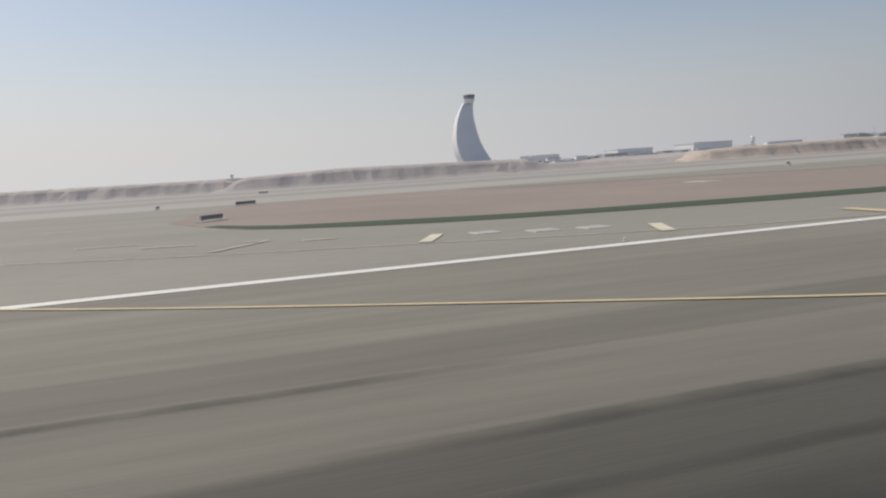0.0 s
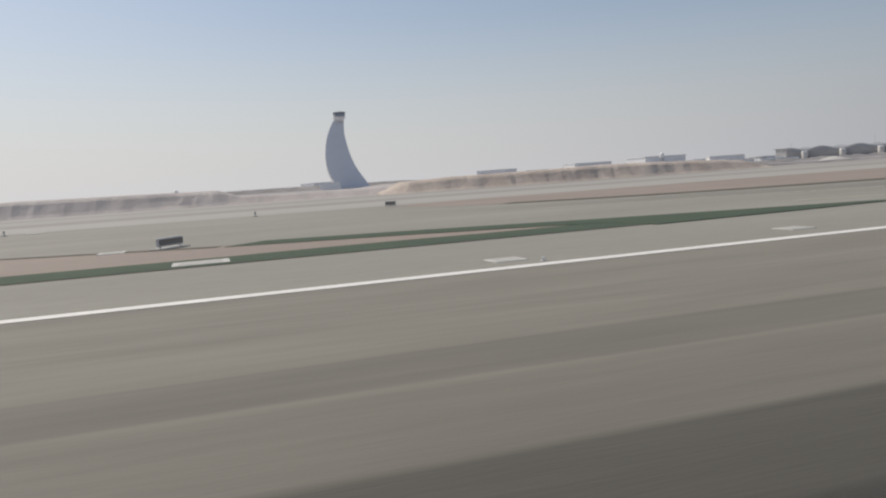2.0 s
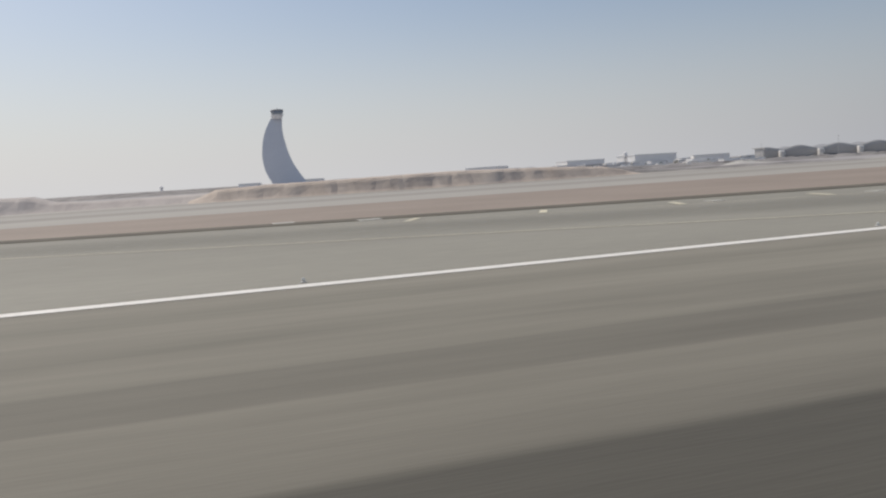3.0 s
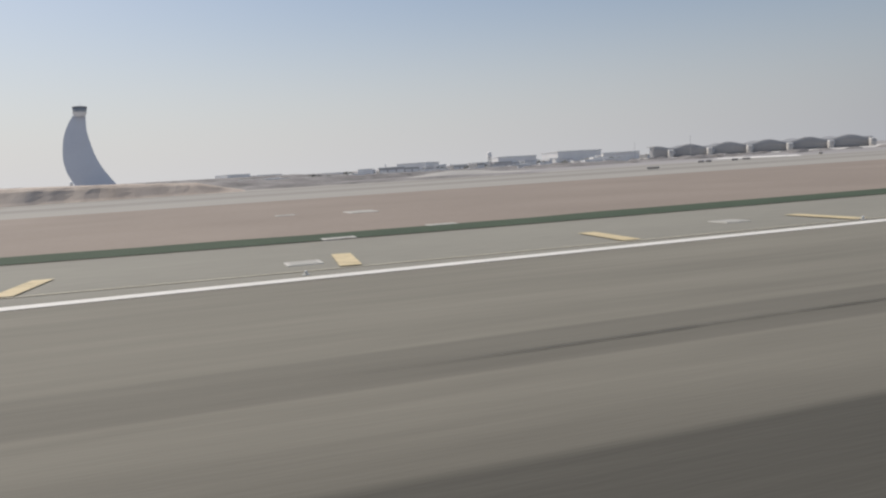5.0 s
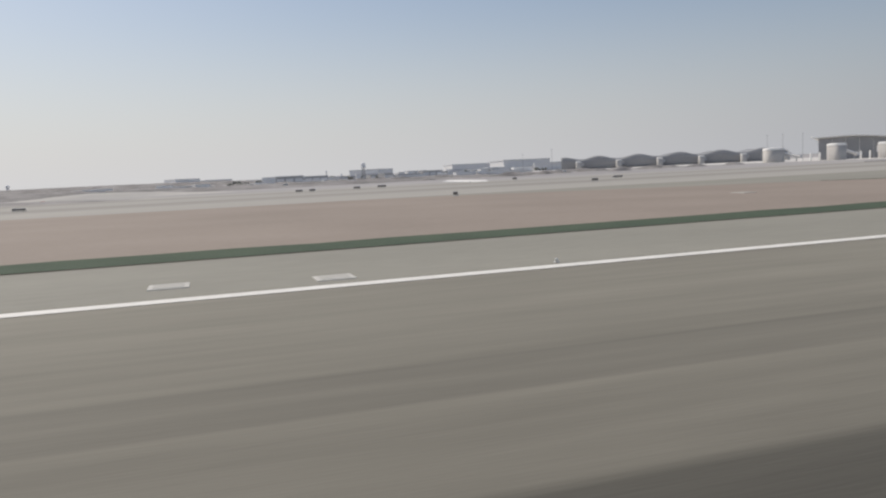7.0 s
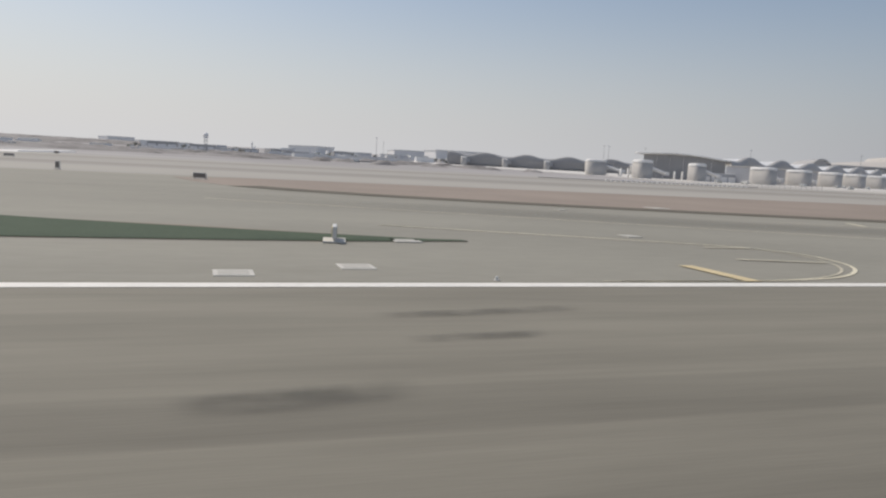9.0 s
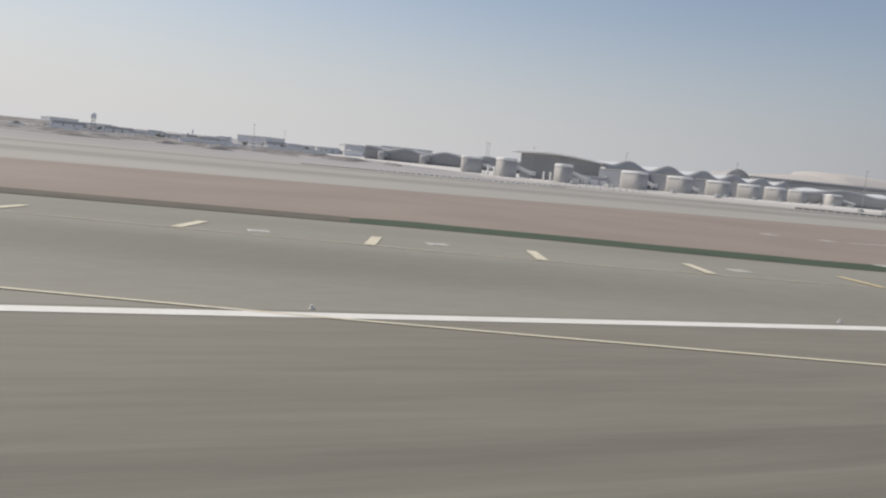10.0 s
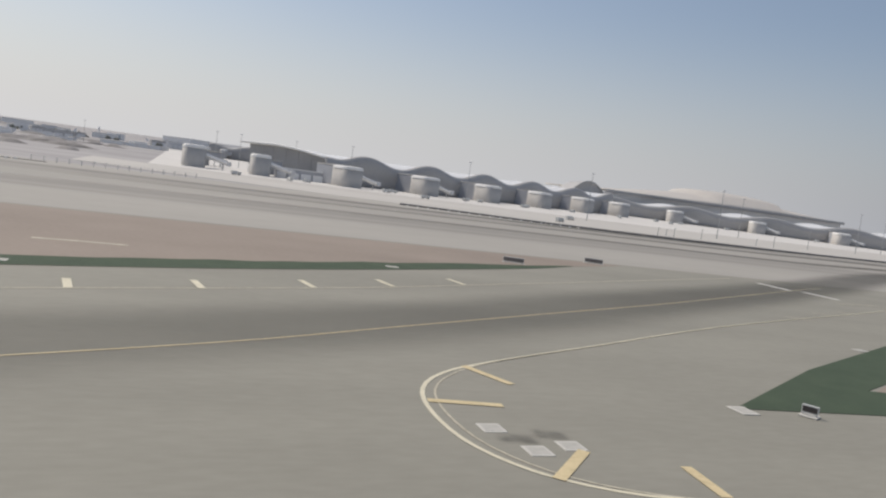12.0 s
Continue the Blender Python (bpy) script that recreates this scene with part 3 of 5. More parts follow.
for x, y, sx, sy in [(-163.25, 4.72, 0.6, 0.5), (-132.38, 5.31, 0.95, 0.8), (-117.13, 4.96, 0.5, 0.5), (-43.95, 5.24, 0.6, 0.4), (-41.57, 6.59, 0.6, 0.4), (-17.75, 4.59, 0.6, 0.5), (9.93, 4.91, 0.6, 0.5), (80.31, 4.75, 0.5, 0.5),
                     (-141.0, 37.0, 0.9, 1.4), (131.23, 9.25, 0.7, 0.6), (86.0, 6.6, 0.35, 0.5), (89.2, 16.3, 0.3, 0.4), (138.0, 9.8, 1.0, 2.7), (137.05, 7.40, 0.5, 0.3), (141.77, 8.73, 0.5, 0.4), (-163, 18.6, 0.9, 1.6), (-134.4, 10.8, 0.6, 0.8), (-43.6, 16.8, 0.6, 0.6), (-41.4, 15.4, 0.9, 1.4),
                     (-12, 15.9, 0.6, 0.8), (33.5, 15.8, 0.6, 0.8), (95.8, 20.2, 0.8, 1.0), (139.8, 19.7, 0.6, 0.7), (137.8, 21.4, 0.6, 0.8), (167.6, 21.4, 0.9, 1.0), (196.3, 5.05, 0.5, 0.6), (-101.9, 17.7, 0.7, 0.8), (-99.4, 15.3, 0.7, 0.8),
                     (178.3, 18.9, 0.5, 0.5), (193.6, 26.2, 0.6, 0.5), (209.1, 13.1, 0.5, 0.4)]:
    slab(x, y, sx, sy, 0.022)
tagged(new("sand_scrape", stripe([(178.2, 25.2), (180.0, 25.4), (181.8, 25.4)], 0.3, 0.016, M_FADED, "sand_scrape")), "pale dusty scrape across the sand", "scrape", kind="structure")
tagged(new("cable_trench", stripe([(140.5, 19.2), (151.6, 20.3), (163, 21.2)], 0.3, 0.024, M_SLAB, "cable_trench")), "pale concrete cable trench cover across the sand", "trench", kind="structure")

M_LENS = surface("frosted_lamp_lens", (0.70, 0.70, 0.68), (0.78, 0.78, 0.76), scale=8, fine=30, rough=0.2)


def edge_light(x, y):
    e = thing("runway_edge_light", (x, y, 0.006), "small raised runway edge light on a short stem", "light", "runway edge lights")
    part("base_plate", lathe([(0.0, 0), (0.04, 0), (0.04, 0.007), (0.03, 0.011)], 12, M_SIGNBACK, "base_plate"), e)
    part("stem", lathe([(0.01, 0.01), (0.01, 0.022), (0.014, 0.024)], 8, M_POLE, "stem"), e)
    part("lens", lathe([(0.016, 0.023), (0.021, 0.028), (0.018, 0.042), (0.01, 0.05), (0.002, 0.052)], 12, M_LENS, "lens"), e, "frosted glass lens")
    return e


anchors = [(-26, -209), (-21, -169.8), (-19, -152.3), (-18, -144.3), (-17, -136.6), (-16, -128.2), (-15, -119.6), (-6, -45.2), (-3, -21.0), (-2, -13.0), (-1, -5.5), (0, 2.5), (1, 10.3), (9, 72.5), (10, 80.3), (12, 95.4), (14, 111.6), (15, 119.7), (17, 136.1), (25, 200)]
first = edge_light(-193.5, 0.42)
for k in range(-23, 25):
    copy_thing(first, pose(float(np.interp(k, [p[0] for p in anchors], [p[1] for p in anchors])), 0.42, 0.006))


def lettering(text, size, material, at, turn, parent):
    cu = bpy.data.curves.new("lettering", "FONT")
    cu.body, cu.size, cu.align_x, cu.align_y, cu.extrude = text, size, "CENTER", "CENTER", 0.002
    tmp = bpy.data.objects.new("lettering_source", cu)
    me = bpy.data.meshes.new_from_object(tmp)
    bpy.data.objects.remove(tmp)
    me.materials.clear()
    me.materials.append(material)
    return part("lettering", me, parent, "", pose(*at, 90, 0, turn))


def guidance_sign(x, y, wide, tall, turn=0.0, face=M_DARK, label="dark airfield guidance sign in a pale frame", slab_size=None, panels=1):
    """A low box sign across the y axis, with its face towards -x, on short legs and a slab."""
    z = ground_z(y) + 0.02
    e = thing("guidance_sign", (x, y, z), label, "sign", "airfield signs", turn)
    sx, sy = slab_size or (0.38, wide * 1.1)
    part("slab", box(sx, sy, 0.03, (0, 0, -0.01), 0.006, M_SLAB, "slab"), e, "pale concrete footing")
    part("case", box(0.07, wide, tall, (0, 0, 0.06), 0.012, M_SIGNBACK, "case"), e, "pale metal case")
    for k in range(panels):
        w1 = wide / panels
        part("face", box(0.012, w1 - 0.05, tall - 0.06, (-0.037, -wide / 2 + w1 * (k + 0.5), 0.09), 0.0, face, "face"), e)
        part("rear_face", box(0.012, w1 - 0.05, tall - 0.06, (0.037, -wide / 2 + w1 * (k + 0.5), 0.09), 0.0, M_DARK, "rear_face"), e, "dark rear face")
    for s in (-0.4, 0.4):
        part("leg", lathe([(0.018, 0.0), (0.018, 0.07)], 8, M_POLE, "leg"), e, "", pose(0, wide * s, 0))
    return e


guidance_sign(-146.2, 4.5, 0.8, 0.23, 0, M_FACE, panels=2)
guidance_sign(-17.4, 4.5, 0.7, 0.24, 0, M_FACE)
a10 = guidance_sign(79.0, 4.5, 0.6, 0.2, -10, M_SIGNYEL, "yellow airfield guidance sign lettered in black")
lettering("A10", 0.15, M_DARK, (-0.046, 0, 0.16), -90, a10)
guidance_sign(-133.1, 10.9, 1.0, 0.2, -32, M_FACE)
guidance_sign(-139.9, 17.2, 0.1, 0.22, 0, M_FACE, "narrow dark marker post sign on a slab", (0.3, 0.5))
guidance_sign(-139.2, 16.6, 0.16, 0.2, 30, M_DARK, "narrow brown marker post sign on a slab", (0.3, 0.5))
guidance_sign(-182.8, 17.4, 1.15, 0.17, -38)
guidance_sign(-180.8, 36.0, 1.5, 0.2, -50, panels=2)
guidance_sign(-185.8, 40.7, 0.25, 0.16, -40)
guidance_sign(-177.0, 75.0, 1.2, 0.15, -60)
guidance_sign(-129.4, 37.5, 0.3, 0.25)
guidance_sign(-121.4, 36.5, 0.7, 0.26, 50)
guidance_sign(-142.4, 36.5, 0.3, 0.22, 10)
guidance_sign(76.9, 33.5, 0.8, 0.28, 55)
guidance_sign(69.0, 41.0, 0.3, 0.4, 60)
guidance_sign(66.0, 11.8, 0.6, 0.25, 50)
guidance_sign(-0.3, 60.8, 1.3, 0.2, 60)
guidance_sign(203.5, 33.6, 1.3, 0.28, 62)
guidance_sign(212.2, 38.6, 1.3, 0.3, 62)
guidance_sign(198.0, 4.75, 0.38, 0.2, 30, M_FACE)
for x, y, wd, ht in [(25.5, 87, 0.9, 0.25), (27.2, 87.5, 0.8, 0.25), (33.2, 89, 0.9, 0.26), (37, 91, 1.2, 0.26), (59.7, 98.9, 0.7, 0.3), (60.4, 70, 1.1, 0.22), (28.5, 35.1, 0.3, 0.22), (50.6, 57.8, 0.6, 0.25)]:
    guidance_sign(x, y, wd, ht, 62)


# ---- control tower ----
def control_tower(x, y):
    z0 = ground_z(y)
    e = thing("control_tower", (x, y, z0), "tall sail-shaped airport control tower, bluish grey with a dark glazed cab", "tower", turn=8)
    rows = [(27.9, -2.1, 1.5), (25.7, -3.4, 1.36), (22.9, -4.64, 1.3), (20.0, -5.5, 1.75), (16.5, -5.98, 2.45), (13.6, -6.15, 3.25), (10.7, -5.85, 4.4), (7.9, -5.14, 5.9), (4.7, -3.6, 8.0), (1.0, -1.9, 10.2)]
    fine = []
    for i in range(len(rows) - 1):
        for k in range(4):
            s = k / 4
            fine.append([rows[i][j] * (1 - s) + rows[i + 1][j] * s for j in range(3)])
    fine.append(list(rows[-1]))
    for _ in range(3):
        fine = [fine[0]] + [[(fine[i - 1][j] + 2 * fine[i][j] + fine[i + 1][j]) / 4 for j in range(3)] for i in range(1, len(fine) - 1)] + [fine[-1]]
    # a sail of three sides in plan: a wide front, a flat side wall and a rounded back
    verts, faces, wall = [], [], []
    for z, l, r in fine:
        l, r = l * 1.09, r * 1.09
        w, zz = r - l, z - z0 + 0.3
        back = (l + 0.21 * w, 0.8 * w)
        ring = [(l + w * k / 8, -0.05 * w * math.sin(math.pi * k / 8)) for k in range(9)]
        for k in range(1, 6):
            u = k / 6
            ring.append((r + (back[0] - r) * u + 0.1 * w * math.sin(math.pi * u), back[1] * u + 0.06 * w * math.sin(math.pi * u)))
        ring.append(back)
        verts += [(x, y, zz) for x, y in ring]
        wall += [(*back, zz), (l - 0.02, -0.02, zz), (l + 0.3, 0.1, zz), (back[0] + 0.2, back[1] - 0.3, zz)]
    n = 15
    for i in range(len(fine) - 1):
        for k in range(n - 1):
            faces.append((i * n + k, (i + 1) * n + k, (i + 1) * n + k + 1, i * n + k + 1))
    faces.append(tuple(range(n)))
    part("shaft", mesh_of("shaft", verts, faces, M_TOWER), e, "grey curved shaft, blue shade and haze put into its colour")
    # below the cut the wall runs on flush in a darker colour
    cut = next(i for i, row in enumerate(fine) if row[0] < 5.2)
    # upper side wall is paled to put in the sun on it
    for nm, i0, i1, m, lab in (("side_wall", 0, cut, M_PALE, "flat side wall, the sun on it put in as paler panels"), ("wall_foot", cut, len(fine) - 1, M_FASCIA, "dark foot of the side wall")):
        vs, fs = wall[4 * i0:4 * (i1 + 1)], []
        for i in range(i1 - i0):
            fs += [(4 * i + k, 4 * i + 4 + k, 4 * i + 4 + (k + 1) % 4, 4 * i + (k + 1) % 4) for k in range(4)]
        part(nm, mesh_of(nm, vs, fs, m), e, lab)
    part("collar", lathe([(1.7, 0), (1.85, 0.5), (2.15, 1.2), (2.3, 1.4), (2.3, 1.6), (0.1, 1.62)], 32, M_PALE, "collar"), e, "pale flared collar", pose(-0.15, 0, 27.9 - z0 - 0.1))
    glazing = part("cab_glazing", lathe([(1.95, 0), (2.25, 1.25), (0.1, 1.26)], 32, M_GLASS, "cab_glazing"), e, "dark sloped cab glazing", pose(0.0, 0, 29.5 - z0))
    for k in range(16):
        a = 2 * math.pi * k / 16
        part("mullion", tube([(1.97 * math.cos(a), 1.97 * math.sin(a), 0), (2.27 * math.cos(a), 2.27 * math.sin(a), 1.25)], [0.04, 0.04], 6, M_FASCIA, "mullion"), glazing)
    part("cab_roof", lathe([(2.3, 0), (2.35, 0.1), (2.3, 0.35), (2.0, 0.45), (0.05, 0.5)], 32, M_FASCIA, "cab_roof"), e, "dark flat cab roof", pose(0, 0, 30.75 - z0))
    part("antenna", tube([(0.2, 0, 0), (0.2, 0, 1.1)], [0.05, 0.03], 6, M_POLE, "antenna"), e, "", pose(0, 0, 31.2 - z0))
    part("podium", box(10, 8, 1.4, (3.0, 1, -0.1), 0.2, M_METAL, "podium"), e, "low podium building")
    return e


control_tower(-80.9, 274.4)


# ---- terminal: piers with a waved roof and boarding rotundas ----
def pier(origin, axis_deg, s0, s1, pitch, phase, label, deep=34.0, rise=7.0, base_n=6.0, shear=0.0, tip=6.0, cover=M_ROOF, skin=M_SHELL, arched=False):
    """A pier along its own x axis; +y leads from the rotunda line across the pier. shear slants its end wall."""
    ox, oy = origin
    e = thing("terminal_pier", (ox, oy, 0.0), label, "terminal", "terminal piers", axis_deg)
    ang = radians(axis_deg)

    def gz(s, n):
        return ground_z(oy + s * math.sin(ang) + n * math.cos(ang))

    def start(n):
        return s0 - (n - base_n) * shear

    def height(s, u):
        wave = 0.5 + 0.5 * math.cos(2 * math.pi * (s - phase) / pitch)
        mid = rise * (0.77 + 0.13 * wave)
        edge = rise * (0.7 + 0.28 * wave)
        k = math.sin(math.pi / 2 * min(1, u / 0.22)) if u < 0.6 else math.sin(math.pi / 2 * min(1, (1 - u) / 0.22))
        z = edge * (1 - k) + mid * k
        near = max(0.0, 1 - (s - start(base_n + (deep - base_n) * u)) / tip)
        near = near * near * (3 - 2 * near)
        end = 0.8 + 0.22 * math.sin(math.pi / 2 * min(1, u * 1.5)) - 0.1 * max(0.0, u - 0.6) if arched else 0.96 + 0.04 * min(1.0, u * 1.1)
        return z * (1 - near) + rise * end * near

    ns, ms = int((s1 - s0) / 1.1), 24
    verts, faces = [], []
    for i in range(ns + 1):
        for j in range(ms + 1):
            u = j / ms
            n = base_n + (deep - base_n) * u
            s = start(n) + (s1 - start(n)) * i / ns
            verts.append((s, n, gz(s, n) + height(s, u)))
    m1 = ms + 1
    for i in range(ns):
        for j in range(ms):
            faces.append((i * m1 + j, i * m1 + j + 1, (i + 1) * m1 + j + 1, (i + 1) * m1 + j))
    roof = part("roof", mesh_of("roof", verts, faces, cover, True), e, "waved metal roof")
    thick = roof.modifiers.new("thickness", "SOLIDIFY")
    thick.thickness, thick.offset = 0.45, 0.0
    # grey shell curling down the front from the roof edge; M_SHELL colours in its shade
    verts, faces = [], []
    for i in range(ns + 1):
        s = s0 + (s1 - s0) * i / ns
        h = height(s, 0.0)
        for dn, k, up in ((0.9, 1.0, 0.3), (-0.1, 1.0, 0.27), (-0.55, 0.97, 0), (-0.95, 0.82, 0), (-0.95, 0.6, 0), (-0.8, 0.38, 0), (-0.7, 0.2, 0), (-0.6, 0.0, 0)):
            verts.append((s, base_n + dn, gz(s, base_n) + h * k + up))
    for i in range(ns):
        for j in range(7):
            faces.append((i * 8 + j, i * 8 + j + 1, i * 8 + j + 9, i * 8 + j + 8))
    shell = part("front_shell", mesh_of("front_shell", verts, faces, skin, True), e, "grey curved front shell")
    shell.modifiers.new("thickness", "SOLIDIFY").thickness = 0.2
    part("plinth", box(s1 - s0 - 2, 0.5, 1.2, ((s0 + s1) / 2, base_n + 0.8, gz(0, base_n)), 0.05, M_METAL, "plinth"), e, "grey plinth wall")
    # slanted glazed end wall under the raised roof tip
    for k in range(6):
        na, nb = base_n + 1.5 + (deep - base_n - 3) * k / 6, base_n + 1.5 + (deep - base_n - 3) * (k + 1) / 6 - 0.06
        sa, sb = start(na) + 1.6, start(nb) + 1.6
        za, zb = gz(sa, na), gz(sb, nb)
        me = mesh_of("end_pane", [(sa, na, za), (sb, nb, zb), (sb, nb, zb + height(sb, (nb - base_n) / (deep - base_n)) - 0.3), (sa, na, za + height(sa, (na - base_n) / (deep - base_n)) - 0.3)], [(0, 1, 2, 3)], M_ENDGLASS)
        pane = part("end_pane", me, e, "tall dark end glazing")
        pane.modifiers.new("thickness", "SOLIDIFY").thickness = 0.15
    return e


def boarding_rotunda(x, y, wide, tall, turn, bridge=True, link=7.0, slim=False):
    z = ground_z(y)
    e = thing("boarding_rotunda", (x, y, z), "pale round boarding bridge tower on the apron", "jet bridge", "boarding rotundas", turn)
    r, deep = wide / 2, wide * (0.85 if slim else 1.08)
    drum = part("drum", soft_drum(wide, deep, [(0.98, 0), (1.0, 0.3), (1.0, tall * 0.84)], M_DRUM, "drum"), e, "pale clad drum")
    # cap is whiter than the drum: sun on its top is coloured in
    part("drum_roof", soft_drum(wide, deep, [(1.015, 0), (1.015, tall * 0.04), (0.985, tall * 0.1), (0.9, tall * 0.145), (0.75, tall * 0.16), (0.2, tall * 0.165)], M_ROTUNDA, "drum_roof"), drum, "rounded roof cap, the sun on top put in as white", pose(0, 0, tall * 0.83))
    low, high = (0.38, 0.74) if slim else (0.0, 0.93)
    across = r * (0.9 if slim else 1.1)
    lead = pose(r * 0.2, r * 0.2, 0, 0, 0, -48) if slim else pose(-r * 0.12, 0, 0)
    corridor = part("link_corridor", box(across, link, tall * (high - low), (0, link / 2, tall * low), 0.25, M_LINK, "link_corridor"), e, "bluish grey glazed corridor to the pier", lead)
    part("corridor_roof", box(across * 1.03, link, tall * 0.06, (0, link / 2, tall * high + 0.004), 0.1, M_DRUM, "corridor_roof"), corridor, "pale corridor roof")
    for s in (0.45, 0.9):
        part("column", lathe([(0.28, 0), (0.28, tall * 0.5)], 10, M_ROTUNDA, "column"), e, "", pose(0, r + link * s * 0.8, 0))
    if bridge:
        part("bridge_tunnel", tube([(r * 0.7, -0.6, tall * 0.62), (r + 4.5, -1.4, tall * 0.3)], [0.5, 0.42], 4, M_ROTUNDA, "bridge_tunnel"), e, "sloping boarding tunnel")
        part("bridge_cab", box(1.0, 1.1, 1.0, (r + 4.8, -1.45, tall * 0.2), 0.12, M_METAL, "bridge_cab"), e, "grey bridge head")
        part("bridge_leg", lathe([(0.16, 0), (0.16, tall * 0.35)], 8, M_POLE, "bridge_leg"), e, "", pose(r + 3.6, -1.25, 0))
    return e


near_pier = pier((218.2, 156.0), 24.3, 1.0, 118, 21.15, 13.1, "near airport pier with a pale waved roof and glazed front", rise=7.2, base_n=9.7, shear=0.36, tip=9.0, arched=True)
arch = [(1.6, 0.2), (10.5, 0.2), (8.2, 1.5), (6.2, 2.9), (4.2, 4.0), (2.6, 4.2), (1.6, 3.7)]
arch_z = ground_z(156.0 + 8.6)
window = part("arch_window", mesh_of("arch_window", [(a, 8.55 - 0.02 * b, arch_z + b) for a, b in arch], [tuple(range(7))], M_FASCIA), near_pier, "dark glazed arch low in the shell")
window.modifiers.new("thickness", "SOLIDIFY").thickness = 0.12
for x, y, wd in [(199.6, 158.9, 3.9), (218.2, 156.0, 5.4), (239.8, 166.6, 5.6), (260.2, 175.6, 5.6), (280.9, 186.2, 5.6), (300.4, 195.7, 5.6), (319.9, 205.6, 5.4)]:
    boarding_rotunda(x + 0.5, y - 0.2, wd * (1.08 if x < 215 else 1.04), 4.6, 12 if x < 215 else 24, x < 250, 7.5 if x < 215 else 9.6, x < 215)
boarding_rotunda(186.5, 163, 4.8, 4.8, 10, True, 8, True)
boarding_rotunda(187.5, 189, 6.0, 4.6, -20, True, 6, True)
pier((202.4, 347.0), -27.2, -9, 104, 20.5, 10.2, "far airport pier with a grey waved roof", rise=6.6, base_n=4.0, tip=12, cover=M_SLATE, skin=M_SLATE)
for k in range(6):
    boarding_rotunda(202.4 + 18.25 * k, 347.0 - 9.35 * k, 3.0, 4.3, -27, False, 3.0, True)
pier((354.3, 223), -19, -30, 118, 30.5, 8.0, "airport pier with a pale waved roof", rise=6.4, base_n=5.0, tip=3)
for x, y in [(354.3, 221.3), (384.9, 213.5), (412.2, 201)]:
    boarding_rotunda(x, y, 5.4, 4.4, -20, True, 6.0)


def main_hall():
    z = ground_z(262)
    e = thing("terminal_hall", (405, 285, z), "large terminal hall with a pale vaulted roof over a dark fascia", "terminal", turn=1.5)
    verts, faces = [], []
    for i in range(41):
        x = -58 + 132 * i / 40
        for j in range(13):
            yy = -24 + 52 * j / 12
            u = j / 12
            zz = 8.8 + 5.0 * math.sin(math.pi * min(1, u * 0.9)) * (0.0 + 1.0 * math.sin(math.pi * max(0.0, (x + 58) / 133) ** 1.4))
            if 4 < x < 44 and 0.15 < u < 0.8:
                zz += 1.7
            verts.append((x, yy, zz))
    for i in range(40):
        for j in range(12):
            faces.append((i * 13 + j, i * 13 + j + 1, (i + 1) * 13 + j + 1, (i + 1) * 13 + j))
    roof = part("roof", mesh_of("roof", verts, faces, M_VAULT, True), e, "pale vaulted metal roof")
    so = roof.modifiers.new("thickness", "SOLIDIFY")
    so.thickness = 0.5
    part("fascia", box(132, 0.8, 1.0, (8, -24.4, 8.2), 0.1, M_FASCIA, "fascia"), e, "dark roof fascia")
    part("front_wall", box(131, 1.0, 8.3, (8, -22.6, 0), 0.0, M_METAL, "front_wall"), e, "grey front wall")
    part("body", box(126, 44, 7.0, (8, 4, 0), 0.0, M_METAL, "body"), e, "grey hall body")
    verts, faces = [], []
    for i in range(25):
        x = -14 + 28 * i / 24
        for j in range(9):
            verts.append((x, -14 + 1.6 * j, 1.0 + 9.2 * (0.5 + 0.5 * math.cos(math.pi * x / 14)) ** 0.8 - 0.1 * j))
    for i in range(24):
        for j in range(8):
            faces.append((i * 9 + j, i * 9 + j + 1, (i + 1) * 9 + j + 1, (i + 1) * 9 + j))
    crest = part("crest", mesh_of("crest", verts, faces, M_SHELL, True), e, "tall pale roof wave at the end of the hall", pose(-66, -10, 0.8))
    crest.modifiers.new("thickness", "SOLIDIFY").thickness = 0.5
    part("crest_glazing", mesh_of("crest_glazing", [(x, 0, z) for x in [-12 + i for i in range(25)] for z in (0.5, 0.9 + 9.8 * (0.5 + 0.5 * math.cos(math.pi * x / 14)) ** 0.8)],
                                  [(2 * i, 2 * i + 2, 2 * i + 3, 2 * i + 1) for i in range(24)], M_SHELL), e, "pale glazing under the roof wave", pose(-66, -23.2, 0.8))
    return e


main_hall()


# ---- light masts ----
def light_mast(x, y, tall):
    e = thing("apron_light_mast", (x, y, ground_z(y)), "slim steel floodlight mast with a lamp crown", "mast", "apron light masts")
    part("pole", tube([(0, 0, 0), (0, 0, tall)], [0.09, 0.045], 8, M_POLE, "pole"), e)
    part("lamp_crown", box(0.7, 0.25, 0.18, (0, 0, tall), 0.04, M_METAL, "lamp_crown"), e, "grey floodlight crown")
    return e


for x, y, h in [(263, 127, 9.6), (286, 115, 9.6), (221, 164, 9.0), (192, 190, 8.6), (132, 234, 7.8), (199, 205, 9), (313, 140, 9.4), (245, 150, 9), (340, 130, 9.4), (372, 150, 9), (150, 300, 8), (214, 205, 9.2)]:
    light_mast(x, y, h)

def lamp_post(x, y, tall):
    e = thing("lamp_post", (x, y, ground_z(y)), "short slim pale lamp post by the apron barrier", "lamp post", "apron lamp posts")
    part("pole", tube([(0, 0, 0), (0, 0, tall)], [0.06, 0.04], 8, M_POLE, "pole"), e)
    part("lamp_head", box(0.34, 0.16, 0.09, (0.1, 0, tall), 0.02, M_SIGNBACK, "lamp_head"), e, "pale lamp head")
    return e


